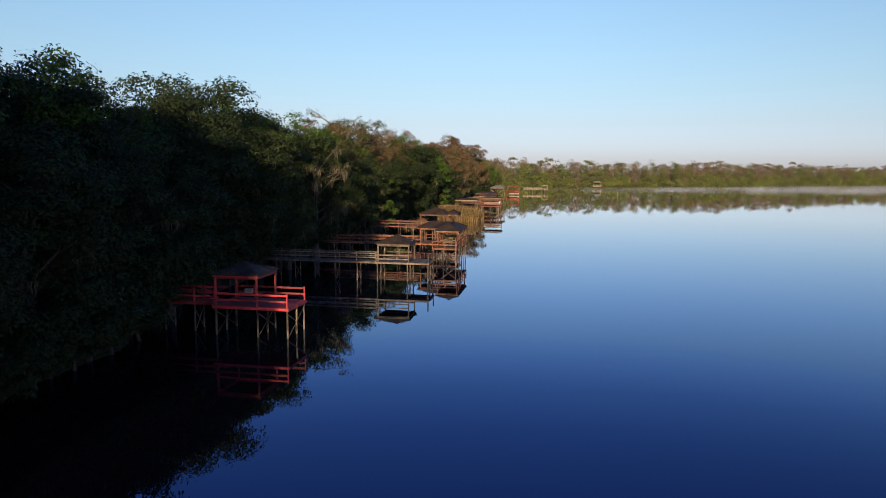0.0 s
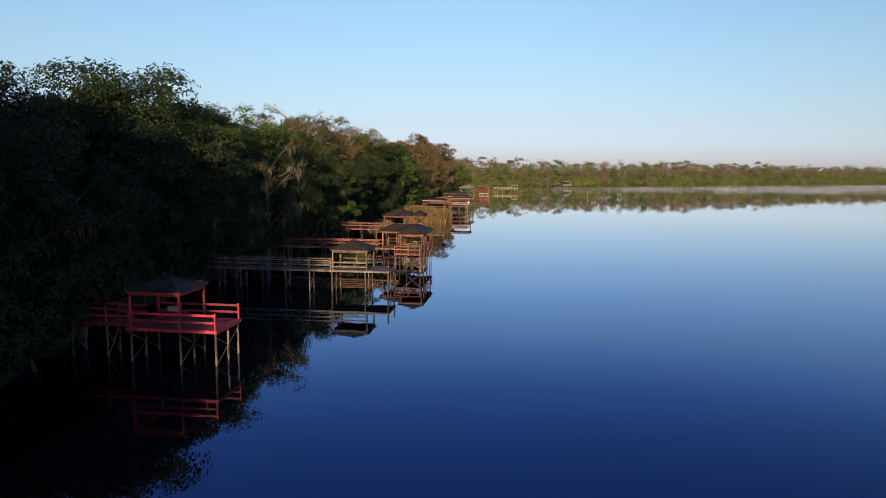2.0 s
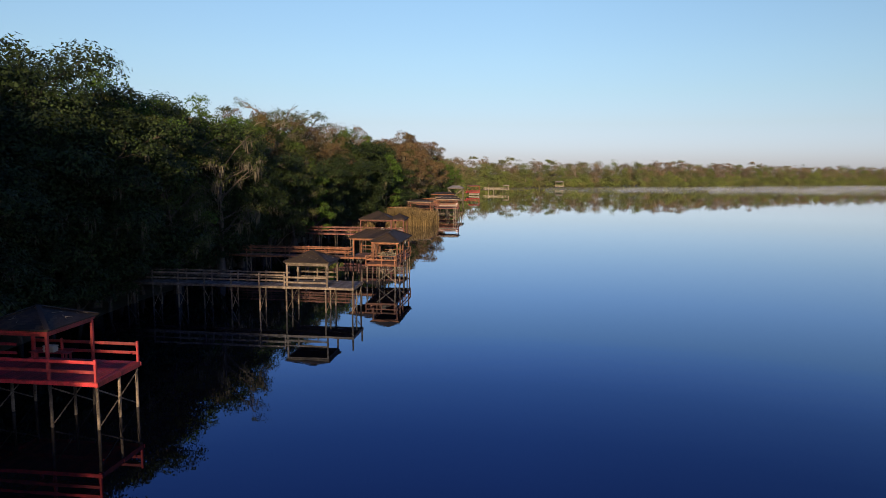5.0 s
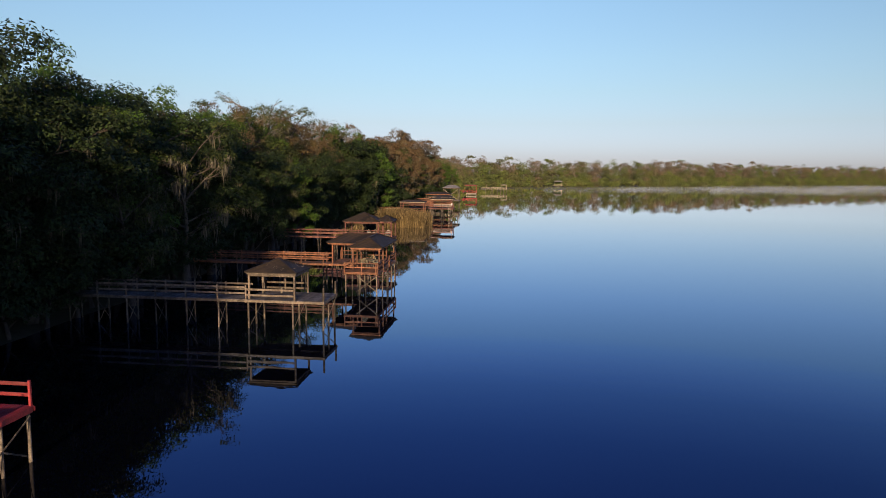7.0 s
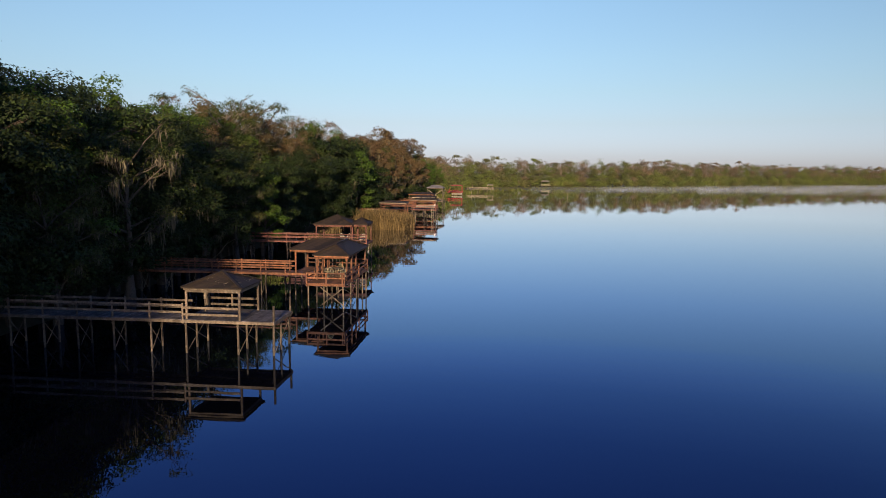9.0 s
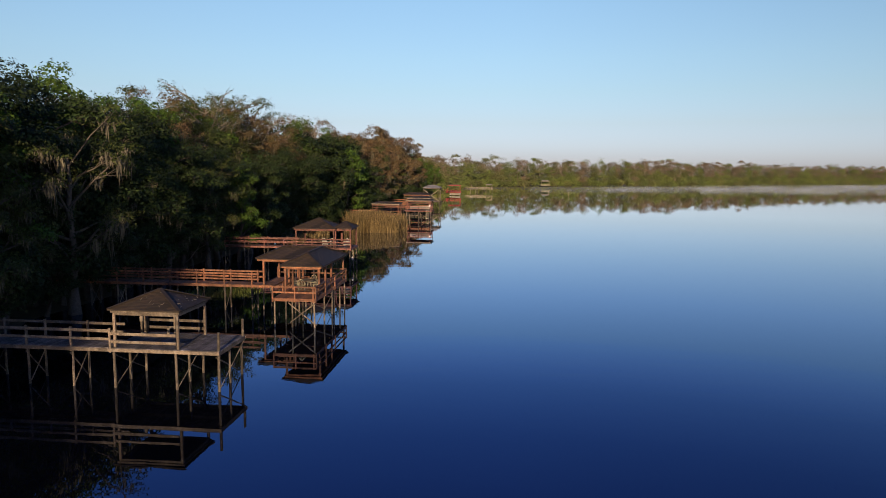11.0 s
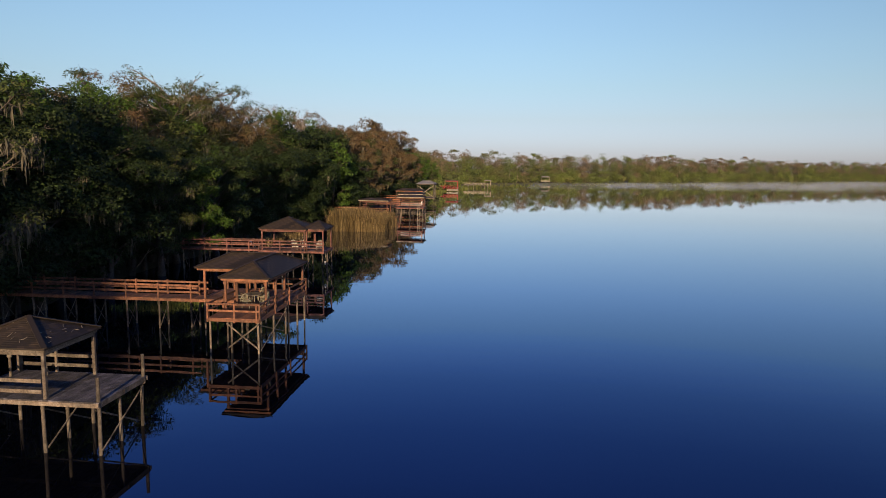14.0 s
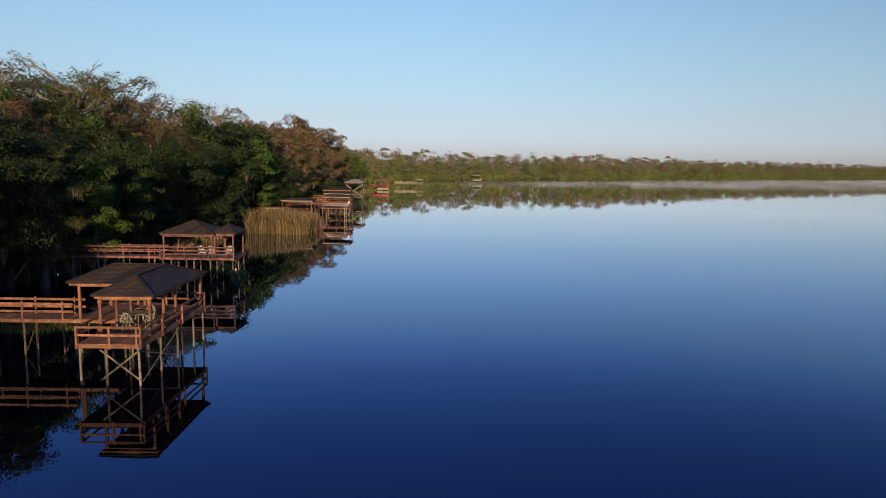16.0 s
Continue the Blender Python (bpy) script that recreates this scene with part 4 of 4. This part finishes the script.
# ---------------------------------------------------------------- reeds
def reeds(name, label, x0, x1, y0, y1, n, h0, h1, mat, seed):
    rng = np.random.default_rng(seed)
    # tufts of uneven height that lean together
    tufts = max(12, n // 60)
    tx, ty, th = rng.uniform(x0, x1, tufts), rng.uniform(y0, y1, tufts), rng.uniform(0.55, 1.0, tufts)
    tl = rng.normal(0, 0.1, (tufts, 2))
    own = rng.integers(0, tufts, n)
    x, y = tx[own] + rng.normal(0, 0.4, n), ty[own] + rng.normal(0, 0.4, n)
    h = (h0 + (h1 - h0) * rng.uniform(0, 1, n) ** 0.6) * th[own] * (1.0 - 0.28 * (x - x0) / (x1 - x0))
    th = rng.uniform(0, np.pi, n)
    s = np.stack([np.cos(th), np.sin(th), 0 * th], 1)
    lean = (tl[own] + rng.normal(0, 0.1, (n, 2))) * h[:, None]
    rows = []
    for f, w in ((0, 0.016), (0.5, 0.02), (0.82, 0.028), (1.0, 0.006)):
        c = np.column_stack([x + lean[:, 0] * f * f, y + lean[:, 1] * f * f, -0.3 + (h + 0.3) * f])
        rows += [c - s * w, c + s * w]
    V = np.stack(rows, 1).reshape(-1, 3)
    i = (np.arange(n) * 8)[:, None]
    F = np.concatenate([i + np.array([[k, k + 1, k + 3, k + 2]]) for k in (0, 2, 4)])
    tagged(new(name, mesh_from(name, V, F, [mat])), label, "reeds", kind="stuff")


reeds("reed_bed", "tall dry golden reeds standing in the shallow water", -26.6, -18.4, 149.8, 162, 24000, 0.6, 4.1, M_REED, 5)

# ---------------------------------------------------------------- loose things on the docks
def tube_part(name, pts, r, mat, parent, label="", closed=False):
    """A bent rod through the points, relative to its thing."""
    pts = [np.array(p, float) for p in pts]
    if closed:
        pts = pts + [pts[0]]
    V, F = tubes([(np.array(pts), np.full(len(pts), r))], 6)
    me = mesh_from(name, V, F, [mat])
    return child(new(name, me), parent, label)


def patio_chair(x, y, z, turn):
    e = thing("patio_chair", 0, 0, 0, "pale wire patio chair with a rounded back", "chair", "chairs round the patio table")
    for sx in (-0.22, 0.22):
        tube_part("leg", [(sx, -0.2, 0), (sx * 0.95, -0.18, 0.42)], 0.018, M_GALV, e)
        tube_part("leg", [(sx, 0.24, 0), (sx * 0.95, 0.2, 0.42)], 0.018, M_GALV, e)
        tube_part("armrest", [(sx, -0.18, 0.42), (sx * 1.15, -0.15, 0.62), (sx * 1.15, 0.2, 0.64)], 0.016, M_GALV, e)
    bm = bmesh.new()
    bmesh.ops.create_cone(bm, cap_ends=True, segments=16, radius1=0.25, radius2=0.27, depth=0.04)
    bmesh.ops.translate(bm, verts=bm.verts, vec=(0, 0, 0.44))
    part("seat", bm, M_GALV, e)
    arc = [(0.29 * math.cos(a), 0.22 + 0.05 * math.sin(a), 0.44 + 0.5 * math.sin(a)) for a in np.linspace(0, math.pi, 11)]
    back = tube_part("backrest", arc, 0.02, M_GALV, e)
    for i in range(1, 10):
        tube_part("back_wire", [(arc[i][0] * 0.7, 0.22, 0.45), arc[i]], 0.011, M_GALV, back)
    e.matrix_basis = pose(x, y, z, 0, 0, turn)
    return e


def patio_table(x, y, z):
    e = thing("patio_table", x, y, z, "round dark patio table on the dock", "table")
    bm = bmesh.new()
    bmesh.ops.create_cone(bm, cap_ends=True, segments=24, radius1=0.52, radius2=0.55, depth=0.035)
    bmesh.ops.translate(bm, verts=bm.verts, vec=(0, 0, 0.72))
    part("tabletop", bm, M_GREY, e)
    for k in range(4):
        a = k * math.pi / 2 + 0.6
        tube_part("leg", [(0.42 * math.cos(a), 0.42 * math.sin(a), 0), (0.3 * math.cos(a), 0.3 * math.sin(a), 0.4), (0.38 * math.cos(a), 0.38 * math.sin(a), 0.71)], 0.02, M_GALV, e)
    return e


DZ, CZ = 2.05, 2.25
patio_table(-13.75, 83.2, DZ)
chair = patio_chair(-13.85, 82.4, DZ, 185)
copy_thing(chair, pose(-13.0, 83.1, DZ, 0, 0, 280))
copy_thing(chair, pose(-13.55, 84.1, DZ, 0, 0, 350))
copy_thing(chair, pose(-14.5, 83.3, DZ, 0, 0, 95))


def slat_chair(name, label, x, y, z, turn, mat, group=""):
    """A low deck chair of boards with a sloping back."""
    e = thing(name, 0, 0, 0, label, "chair", group)
    for k in range(5):
        beam("seat_slat", (-0.28, -0.3 + k * 0.13, 0.36 - k * 0.025), (0.28, -0.3 + k * 0.13, 0.36 - k * 0.025), 0.11, 0.025, mat, e)
    for k in range(5):
        xx = -0.24 + k * 0.12
        beam("back_slat", (xx, 0.26, 0.28), (xx * 1.15, 0.56, 1.0 - abs(k - 2) * 0.05), 0.1, 0.025, mat, e)
    for sx in (-0.33, 0.33):
        beam("leg", (sx, -0.3, 0), (sx, -0.3, 0.55), 0.05, 0.09, mat, e)
        beam("leg", (sx, 0.45, 0), (sx, 0.2, 0.45), 0.05, 0.09, mat, e)
        beam("armrest", (sx, -0.38, 0.57), (sx, 0.42, 0.57), 0.12, 0.025, mat, e)
    e.matrix_basis = pose(x, y, z, 0, 0, turn)
    return e


slat_chair("deck_chair", "brown wooden deck chair with a slanted back", -14.45, 85.4, DZ, 120, M_BROWN)
white_chair = slat_chair("white_deck_chair", "white wooden deck chair behind the railing", -19.3, 109.2, CZ, 160, M_WHITE, "white chairs on the faded red dock")
copy_thing(white_chair, pose(-18.5, 109.3, CZ, 0, 0, 180))
copy_thing(white_chair, pose(-17.0, 109.3, CZ, 0, 0, 200))


def bench(x0, x1, y, z, mat, label):
    e = thing("bench", (x0 + x1) / 2, y, z, label, "bench")
    for k in range(3):
        beam("seat_slat", (x0, y - 0.16 + k * 0.16, z + 0.43), (x1, y - 0.16 + k * 0.16, z + 0.43), 0.14, 0.035, mat, e)
    for x in (x0 + 0.15, x1 - 0.15):
        beam("leg", (x, y - 0.15, z), (x, y - 0.15, z + 0.41), 0.08, 0.08, mat, e)
        beam("leg", (x, y + 0.15, z), (x, y + 0.15, z + 0.41), 0.08, 0.08, mat, e)
    return e


bench(-22.9, -20.9, 44.35, 2.14, M_RED, "red painted bench under the dock roof")
bench(-22.1, -20.2, 110.7, CZ, M_RUST, "faded red bench under the dock roof")


def cooler(x, y, z):
    e = thing("cool_box", x, y, z, "white cool box standing on the red bench", "cool box")
    bm = bmesh.new()
    bmesh.ops.create_cube(bm, size=1.0)
    bmesh.ops.scale(bm, verts=bm.verts, vec=(0.56, 0.34, 0.24))
    bmesh.ops.translate(bm, verts=bm.verts, vec=(0, 0, 0.12))
    bmesh.ops.bevel(bm, geom=bm.edges[:], offset=0.03, segments=2, affect='EDGES')
    body = part("body", bm, M_WHITE, e)
    bm = bmesh.new()
    bmesh.ops.create_cube(bm, size=1.0)
    bmesh.ops.scale(bm, verts=bm.verts, vec=(0.59, 0.37, 0.06))
    bmesh.ops.translate(bm, verts=bm.verts, vec=(0, 0, 0.272))
    bmesh.ops.bevel(bm, geom=bm.edges[:], offset=0.02, segments=2, affect='EDGES')
    part("lid", bm, M_WHITE, e)
    tube_part("handle", [(-0.24, -0.2, 0.2), (-0.24, -0.24, 0.14), (0.24, -0.24, 0.14), (0.24, -0.2, 0.2)], 0.012, M_METAL, e)


cooler(-21.9, 44.32, 2.14 + 0.45)


def decoy(x, y, z, s):
    """A small plain bird-scaring figure of moulded plastic."""
    prof = [(0.0, 0.0), (0.09, 0.0), (0.1, 0.04), (0.085, 0.12), (0.1, 0.22), (0.075, 0.3), (0.085, 0.37), (0.06, 0.43), (0.0, 0.45)]
    bm = bmesh.new()
    rings = [[bm.verts.new((r * math.cos(a) * s, r * 0.85 * math.sin(a) * s, h * s)) for a in np.arange(10) * math.pi / 5] for r, h in prof[1:-1]]
    for r0, r1 in zip(rings, rings[1:]):
        for k in range(10):
            bm.faces.new((r0[k], r0[(k + 1) % 10], r1[(k + 1) % 10], r1[k]))
    bm.faces.new(rings[0][::-1])
    bm.faces.new(rings[-1])
    me = bpy.data.meshes.new("decoy_statue")
    bm.to_mesh(me)
    bm.free()
    for f in me.polygons:
        f.use_smooth = True
    me.materials.append(M_PALEBARK)
    ob = new("decoy_statue", me)
    ob.location = (x, y, z)
    tagged(ob, "small pale plastic decoy figure on the grey dock", "statue")


pile_post = thing("short_post", -18.2, 68.6, 2.05, "short wooden post on the grey dock", "post")
pile("post", -18.2, 68.6, 2.02, 2.85, 0.06, M_PILE, pile_post)
decoy(-18.2, 68.6, 2.85, 1.0)
decoy(-16.9, 68.9, 2.06, 0.9)


def twigs(name, label, x0, x1, y0, y1, ze, za, n, seed):
    """Fallen twigs and dry leaves that lie on a hipped roof."""
    rng = np.random.default_rng(seed)
    cx, cy = (x0 + x1) / 2, (y0 + y1) / 2
    paths = []
    for i in range(n):
        x, y = rng.uniform(x0 + 0.2, x1 - 0.2), rng.uniform(y0 + 0.15, y1 - 0.2)
        a, L = rng.uniform(0, np.pi), rng.uniform(0.03, 0.14)
        pts = []
        for f in (-1, 0, 1):
            px, py = np.clip(x + math.cos(a) * L * f, x0, x1), np.clip(y + math.sin(a) * L * f, y0, y1)
            k = max(abs(px - cx) / (x1 - cx), abs(py - cy) / (y1 - cy))
            pts.append((px, py, za + (ze - za) * k + 0.035))
        paths.append((np.array(pts), np.array([0.008, 0.014, 0.006])))
    V, F = tubes(paths, 4)
    tagged(new(name, mesh_from(name, V, F, [M_PALEBARK])), label, "litter", kind="stuff")


twigs("roof_litter", "dry twigs and leaves fallen on the grey dock roof", -18.52, -14.83, 66.13, 69.52, 3.98, 4.75, 46, 3)
twigs("roof_litter", "dry twigs and leaves fallen on the red dock roof", -23.3, -19.87, 41.55, 44.95, 4.32, 5.0, 30, 4)


def boat(name, x, y, z, length, turn, label):
    e = thing(name, 0, 0, 0, label, "boat")
    bm = bmesh.new()
    rows = []
    for t in np.linspace(0, 1, 9):
        w = 0.85 * (1 - max(0, t - 0.45) ** 2 * 3.0)
        keel = 0.05 + 0.35 * max(0, t - 0.6) ** 1.5
        rows.append([bm.verts.new(v) for v in ((-w, (t - 0.5) * length, 0.75), (-w * 0.75, (t - 0.5) * length, 0.25 + keel), (0, (t - 0.5) * length, keel), (w * 0.75, (t - 0.5) * length, 0.25 + keel), (w, (t - 0.5) * length, 0.75),
                                                (w * 0.85, (t - 0.5) * length, 0.72), (0, (t - 0.5) * length, 0.4), (-w * 0.85, (t - 0.5) * length, 0.72))])
    for r0, r1 in zip(rows, rows[1:]):
        for k in range(8):
            bm.faces.new((r0[k], r1[k], r1[(k + 1) % 8], r0[(k + 1) % 8]))
    bm.faces.new(rows[0])
    bm.faces.new(rows[-1][::-1])
    part("hull", bm, M_WHITE, e)
    beam("thwart", (-0.7, -0.3, 0.6), (0.7, -0.3, 0.6), 0.3, 0.04, M_GREY, e)
    bm = bmesh.new()
    bmesh.ops.create_cube(bm, size=1.0)
    bmesh.ops.scale(bm, verts=bm.verts, vec=(0.35, 0.3, 0.7))
    bmesh.ops.translate(bm, verts=bm.verts, vec=(0, -length / 2 - 0.12, 0.75))
    bmesh.ops.bevel(bm, geom=bm.edges[:], offset=0.06, segments=2, affect='EDGES')
    part("outboard_motor", bm, M_METAL, e)
    e.matrix_basis = pose(x, y, z, 0, 0, turn)


# ---------------------------------------------------------------- dead wood by the water
def dead_branch(pts, r, label):
    p = np.array(pts, float)
    t = np.linspace(0, 1, 9)
    q = np.column_stack([np.interp(t, np.linspace(0, 1, len(p)), p[:, k]) for k in range(3)])
    q[1:-1] = (q[:-2] + 2 * q[1:-1] + q[2:]) / 4
    e = thing("dead_branch", 0, 0, 0, label, "branch")
    V, F = tubes([(q, np.linspace(r, r * 0.3, 9))], 7)
    child(new("limb", mesh_from("limb", V, F, [M_PALEBARK])), e)
    k = q[5]
    V, F = tubes([(np.array([k, k + np.array([0.5, -0.2, 0.6]), k + np.array([0.7, -0.3, 1.1])]), np.array([r * 0.4, r * 0.3, r * 0.1]))], 6)
    child(new("twig", mesh_from("twig", V, F, [M_PALEBARK])), e)


dead_branch([(-34, 104, 0.3), (-32.5, 103, 1.2), (-31.5, 102.5, 2.4), (-30.2, 102, 3.0)], 0.09, "pale bent dead branch leaning over the water")
dead_branch([(-29.5, 38, 0.2), (-28.6, 38, 2.2), (-27.6, 37.5, 3.4), (-27.3, 37.4, 1.6)], 0.08, "pale forked dead branch on the dark bank")

# ---------------------------------------------------------------- far shore
def shore_grass():
    rng = np.random.default_rng(12)
    n = 16000
    s = 330 + rng.uniform(0, 1, n) ** 1.4 * 1170
    P = np.array([shore_at(v) for v in s])
    off = rng.uniform(-3.5, 3.0, n) + rng.uniform(0, 1, n) * 32 * np.maximum(0, 1 - np.abs(s - 540) / 100)
    x, y = P[:, 0] + P[:, 2] * off, P[:, 1] + P[:, 3] * off
    h = rng.uniform(0.3, 1.0, n)
    w = rng.uniform(0.15, 0.4, n)
    a = rng.uniform(0, np.pi, n)
    sx, sy = np.cos(a) * w, np.sin(a) * w
    V = np.stack([np.column_stack([x - sx, y - sy, 0 * x - 0.2]), np.column_stack([x + sx, y + sy, 0 * x - 0.2]), np.column_stack([x + sx * 0.5 + 0.1, y + sy * 0.5, h]), np.column_stack([x - sx * 0.5 + 0.1, y - sy * 0.5, h * 0.9])], 1).reshape(-1, 3)
    F = np.arange(n * 4).reshape(n, 4)
    tagged(new("shore_grass", mesh_from("shore_grass", V, F, [M_GRASS])), "yellow-green marsh grass along the far shore", "grass", kind="stuff")


shore_grass()


def mist_material():
    m, nt, p = base_material("morning_mist")
    g = nt.nodes.new("ShaderNodeNewGeometry")
    n = noise_tex(nt, 0.03, g.outputs["Position"], 4, 0.6, (1, 1, 5))
    dens = ramp_mix(nt, n, [(0.36, (0, 0, 0)), (0.66, (0.4, 0.4, 0.4))])
    sep = nt.nodes.new("ShaderNodeSeparateXYZ")
    nt.links.new(g.outputs["Position"], sep.inputs[0])
    fall = nt.nodes.new("ShaderNodeMapRange")
    fall.inputs["From Min"].default_value, fall.inputs["From Max"].default_value = 0.0, 2.4
    fall.inputs["To Min"].default_value, fall.inputs["To Max"].default_value = 1.0, 0.0
    nt.links.new(sep.outputs["Z"], fall.inputs[0])
    k = nt.nodes.new("ShaderNodeMath")
    k.operation = 'MULTIPLY'
    nt.links.new(dens, k.inputs[0])
    nt.links.new(fall.outputs[0], k.inputs[1])
    clear = nt.nodes.new("ShaderNodeBsdfTransparent")
    white = nt.nodes.new("ShaderNodeBsdfDiffuse")
    white.inputs[0].default_value = (0.27, 0.33, 0.47, 1)
    mix = nt.nodes.new("ShaderNodeMixShader")
    nt.links.new(k.outputs[0], mix.inputs[0])
    nt.links.new(clear.outputs[0], mix.inputs[1])
    nt.links.new(white.outputs[0], mix.inputs[2])
    nt.links.new(mix.outputs[0], nt.nodes["Material Output"].inputs[0])
    nt.nodes.remove(p)
    return m


def mist():
    """Thin mist in drifting layers, low over the far water."""
    rng = np.random.default_rng(8)
    V, F, base = [], [], 0
    for layer in range(16):
        off = -8 - layer * 13
        s = np.linspace(520 + layer * 16, 1450, 70)
        P = np.array([shore_at(v) for v in s])
        wob = 3 * np.sin(s * 0.05 + layer)
        x, y = P[:, 0] + P[:, 2] * (off + wob), P[:, 1] + P[:, 3] * (off + wob)
        for z in (0.02, 0.8, 1.6, 2.4):
            V.append(np.column_stack([x + z * 0.6, y - z * 0.8, np.full(len(s), z)]))
        i = base + np.arange(4 * 70).reshape(4, 70)
        F.append(np.stack([i[:-1, :-1], i[:-1, 1:], i[1:, 1:], i[1:, :-1]], -1).reshape(-1, 4))
        base += 4 * 70
    ob = new("mist", mesh_from("mist", np.concatenate(V), np.concatenate(F), [mist_material()]))
    tagged(ob, "thin white morning mist low over the far water", "mist", kind="stuff")


mist()

boat("skiff", -17.5, 177.6, 2.56, 4.2, 92, "small white boat stored on the faded red boat dock")
boat("skiff", -21.8, 332.0, 0.15, 4.6, 80, "white boat beside the red boat house")


# ---------------------------------------------------------------- small things in and over the water
reeds("marsh_clump", "low yellow-green marsh grass clump in the shallows", -26.5, -21.5, 89.6, 94.5, 2200, 0.1, 0.42, M_GRASS, 21)
reeds("marsh_clump", "dry brown reeds thinning out by the bank", -31.5, -29.0, 130.0, 150.0, 1500, 0.4, 1.5, M_REED, 22)
for x, yy in ((-15.5, 345.0), (-13.0, 346.0), (27.4, 322.0)):
    stake = thing("channel_stake", x, yy, 0, "thin pale wooden stake standing in the water", "stake")
    pile("post", x, yy, -1.5, 2.2, 0.08, M_GALV, stake)
    pile("cap", x, yy, 2.18, 2.28, 0.1, M_WHITE, stake)


def hose():
    e = thing("water_hose", -17.0, 84.5, 1.9, "pale hose sagging below the brown dock walkway", "hose")
    pts = [(1.9 * f, -3.9 * f, -0.45 * math.sin(f * math.pi) - 0.15 * f) for f in np.linspace(0, 1, 10)]
    tube_part("tube", pts, 0.022, M_GALV, e)


hose()


def fender(x, y, z):
    e = thing("dock_fender", x, y, z, "white plastic fender hanging at the dock post", "fender")
    bm = bmesh.new()
    bmesh.ops.create_uvsphere(bm, u_segments=12, v_segments=8, radius=0.11)
    bmesh.ops.scale(bm, verts=bm.verts, vec=(1, 1, 2.0))
    part("body", bm, M_WHITE, e)
    tube_part("rope", [(0, 0, 0.35), (0.03, 0, 0.7), (0, 0.05, 1.0)], 0.012, M_GALV, e)


fender(-15.95, 107.5, 1.15)
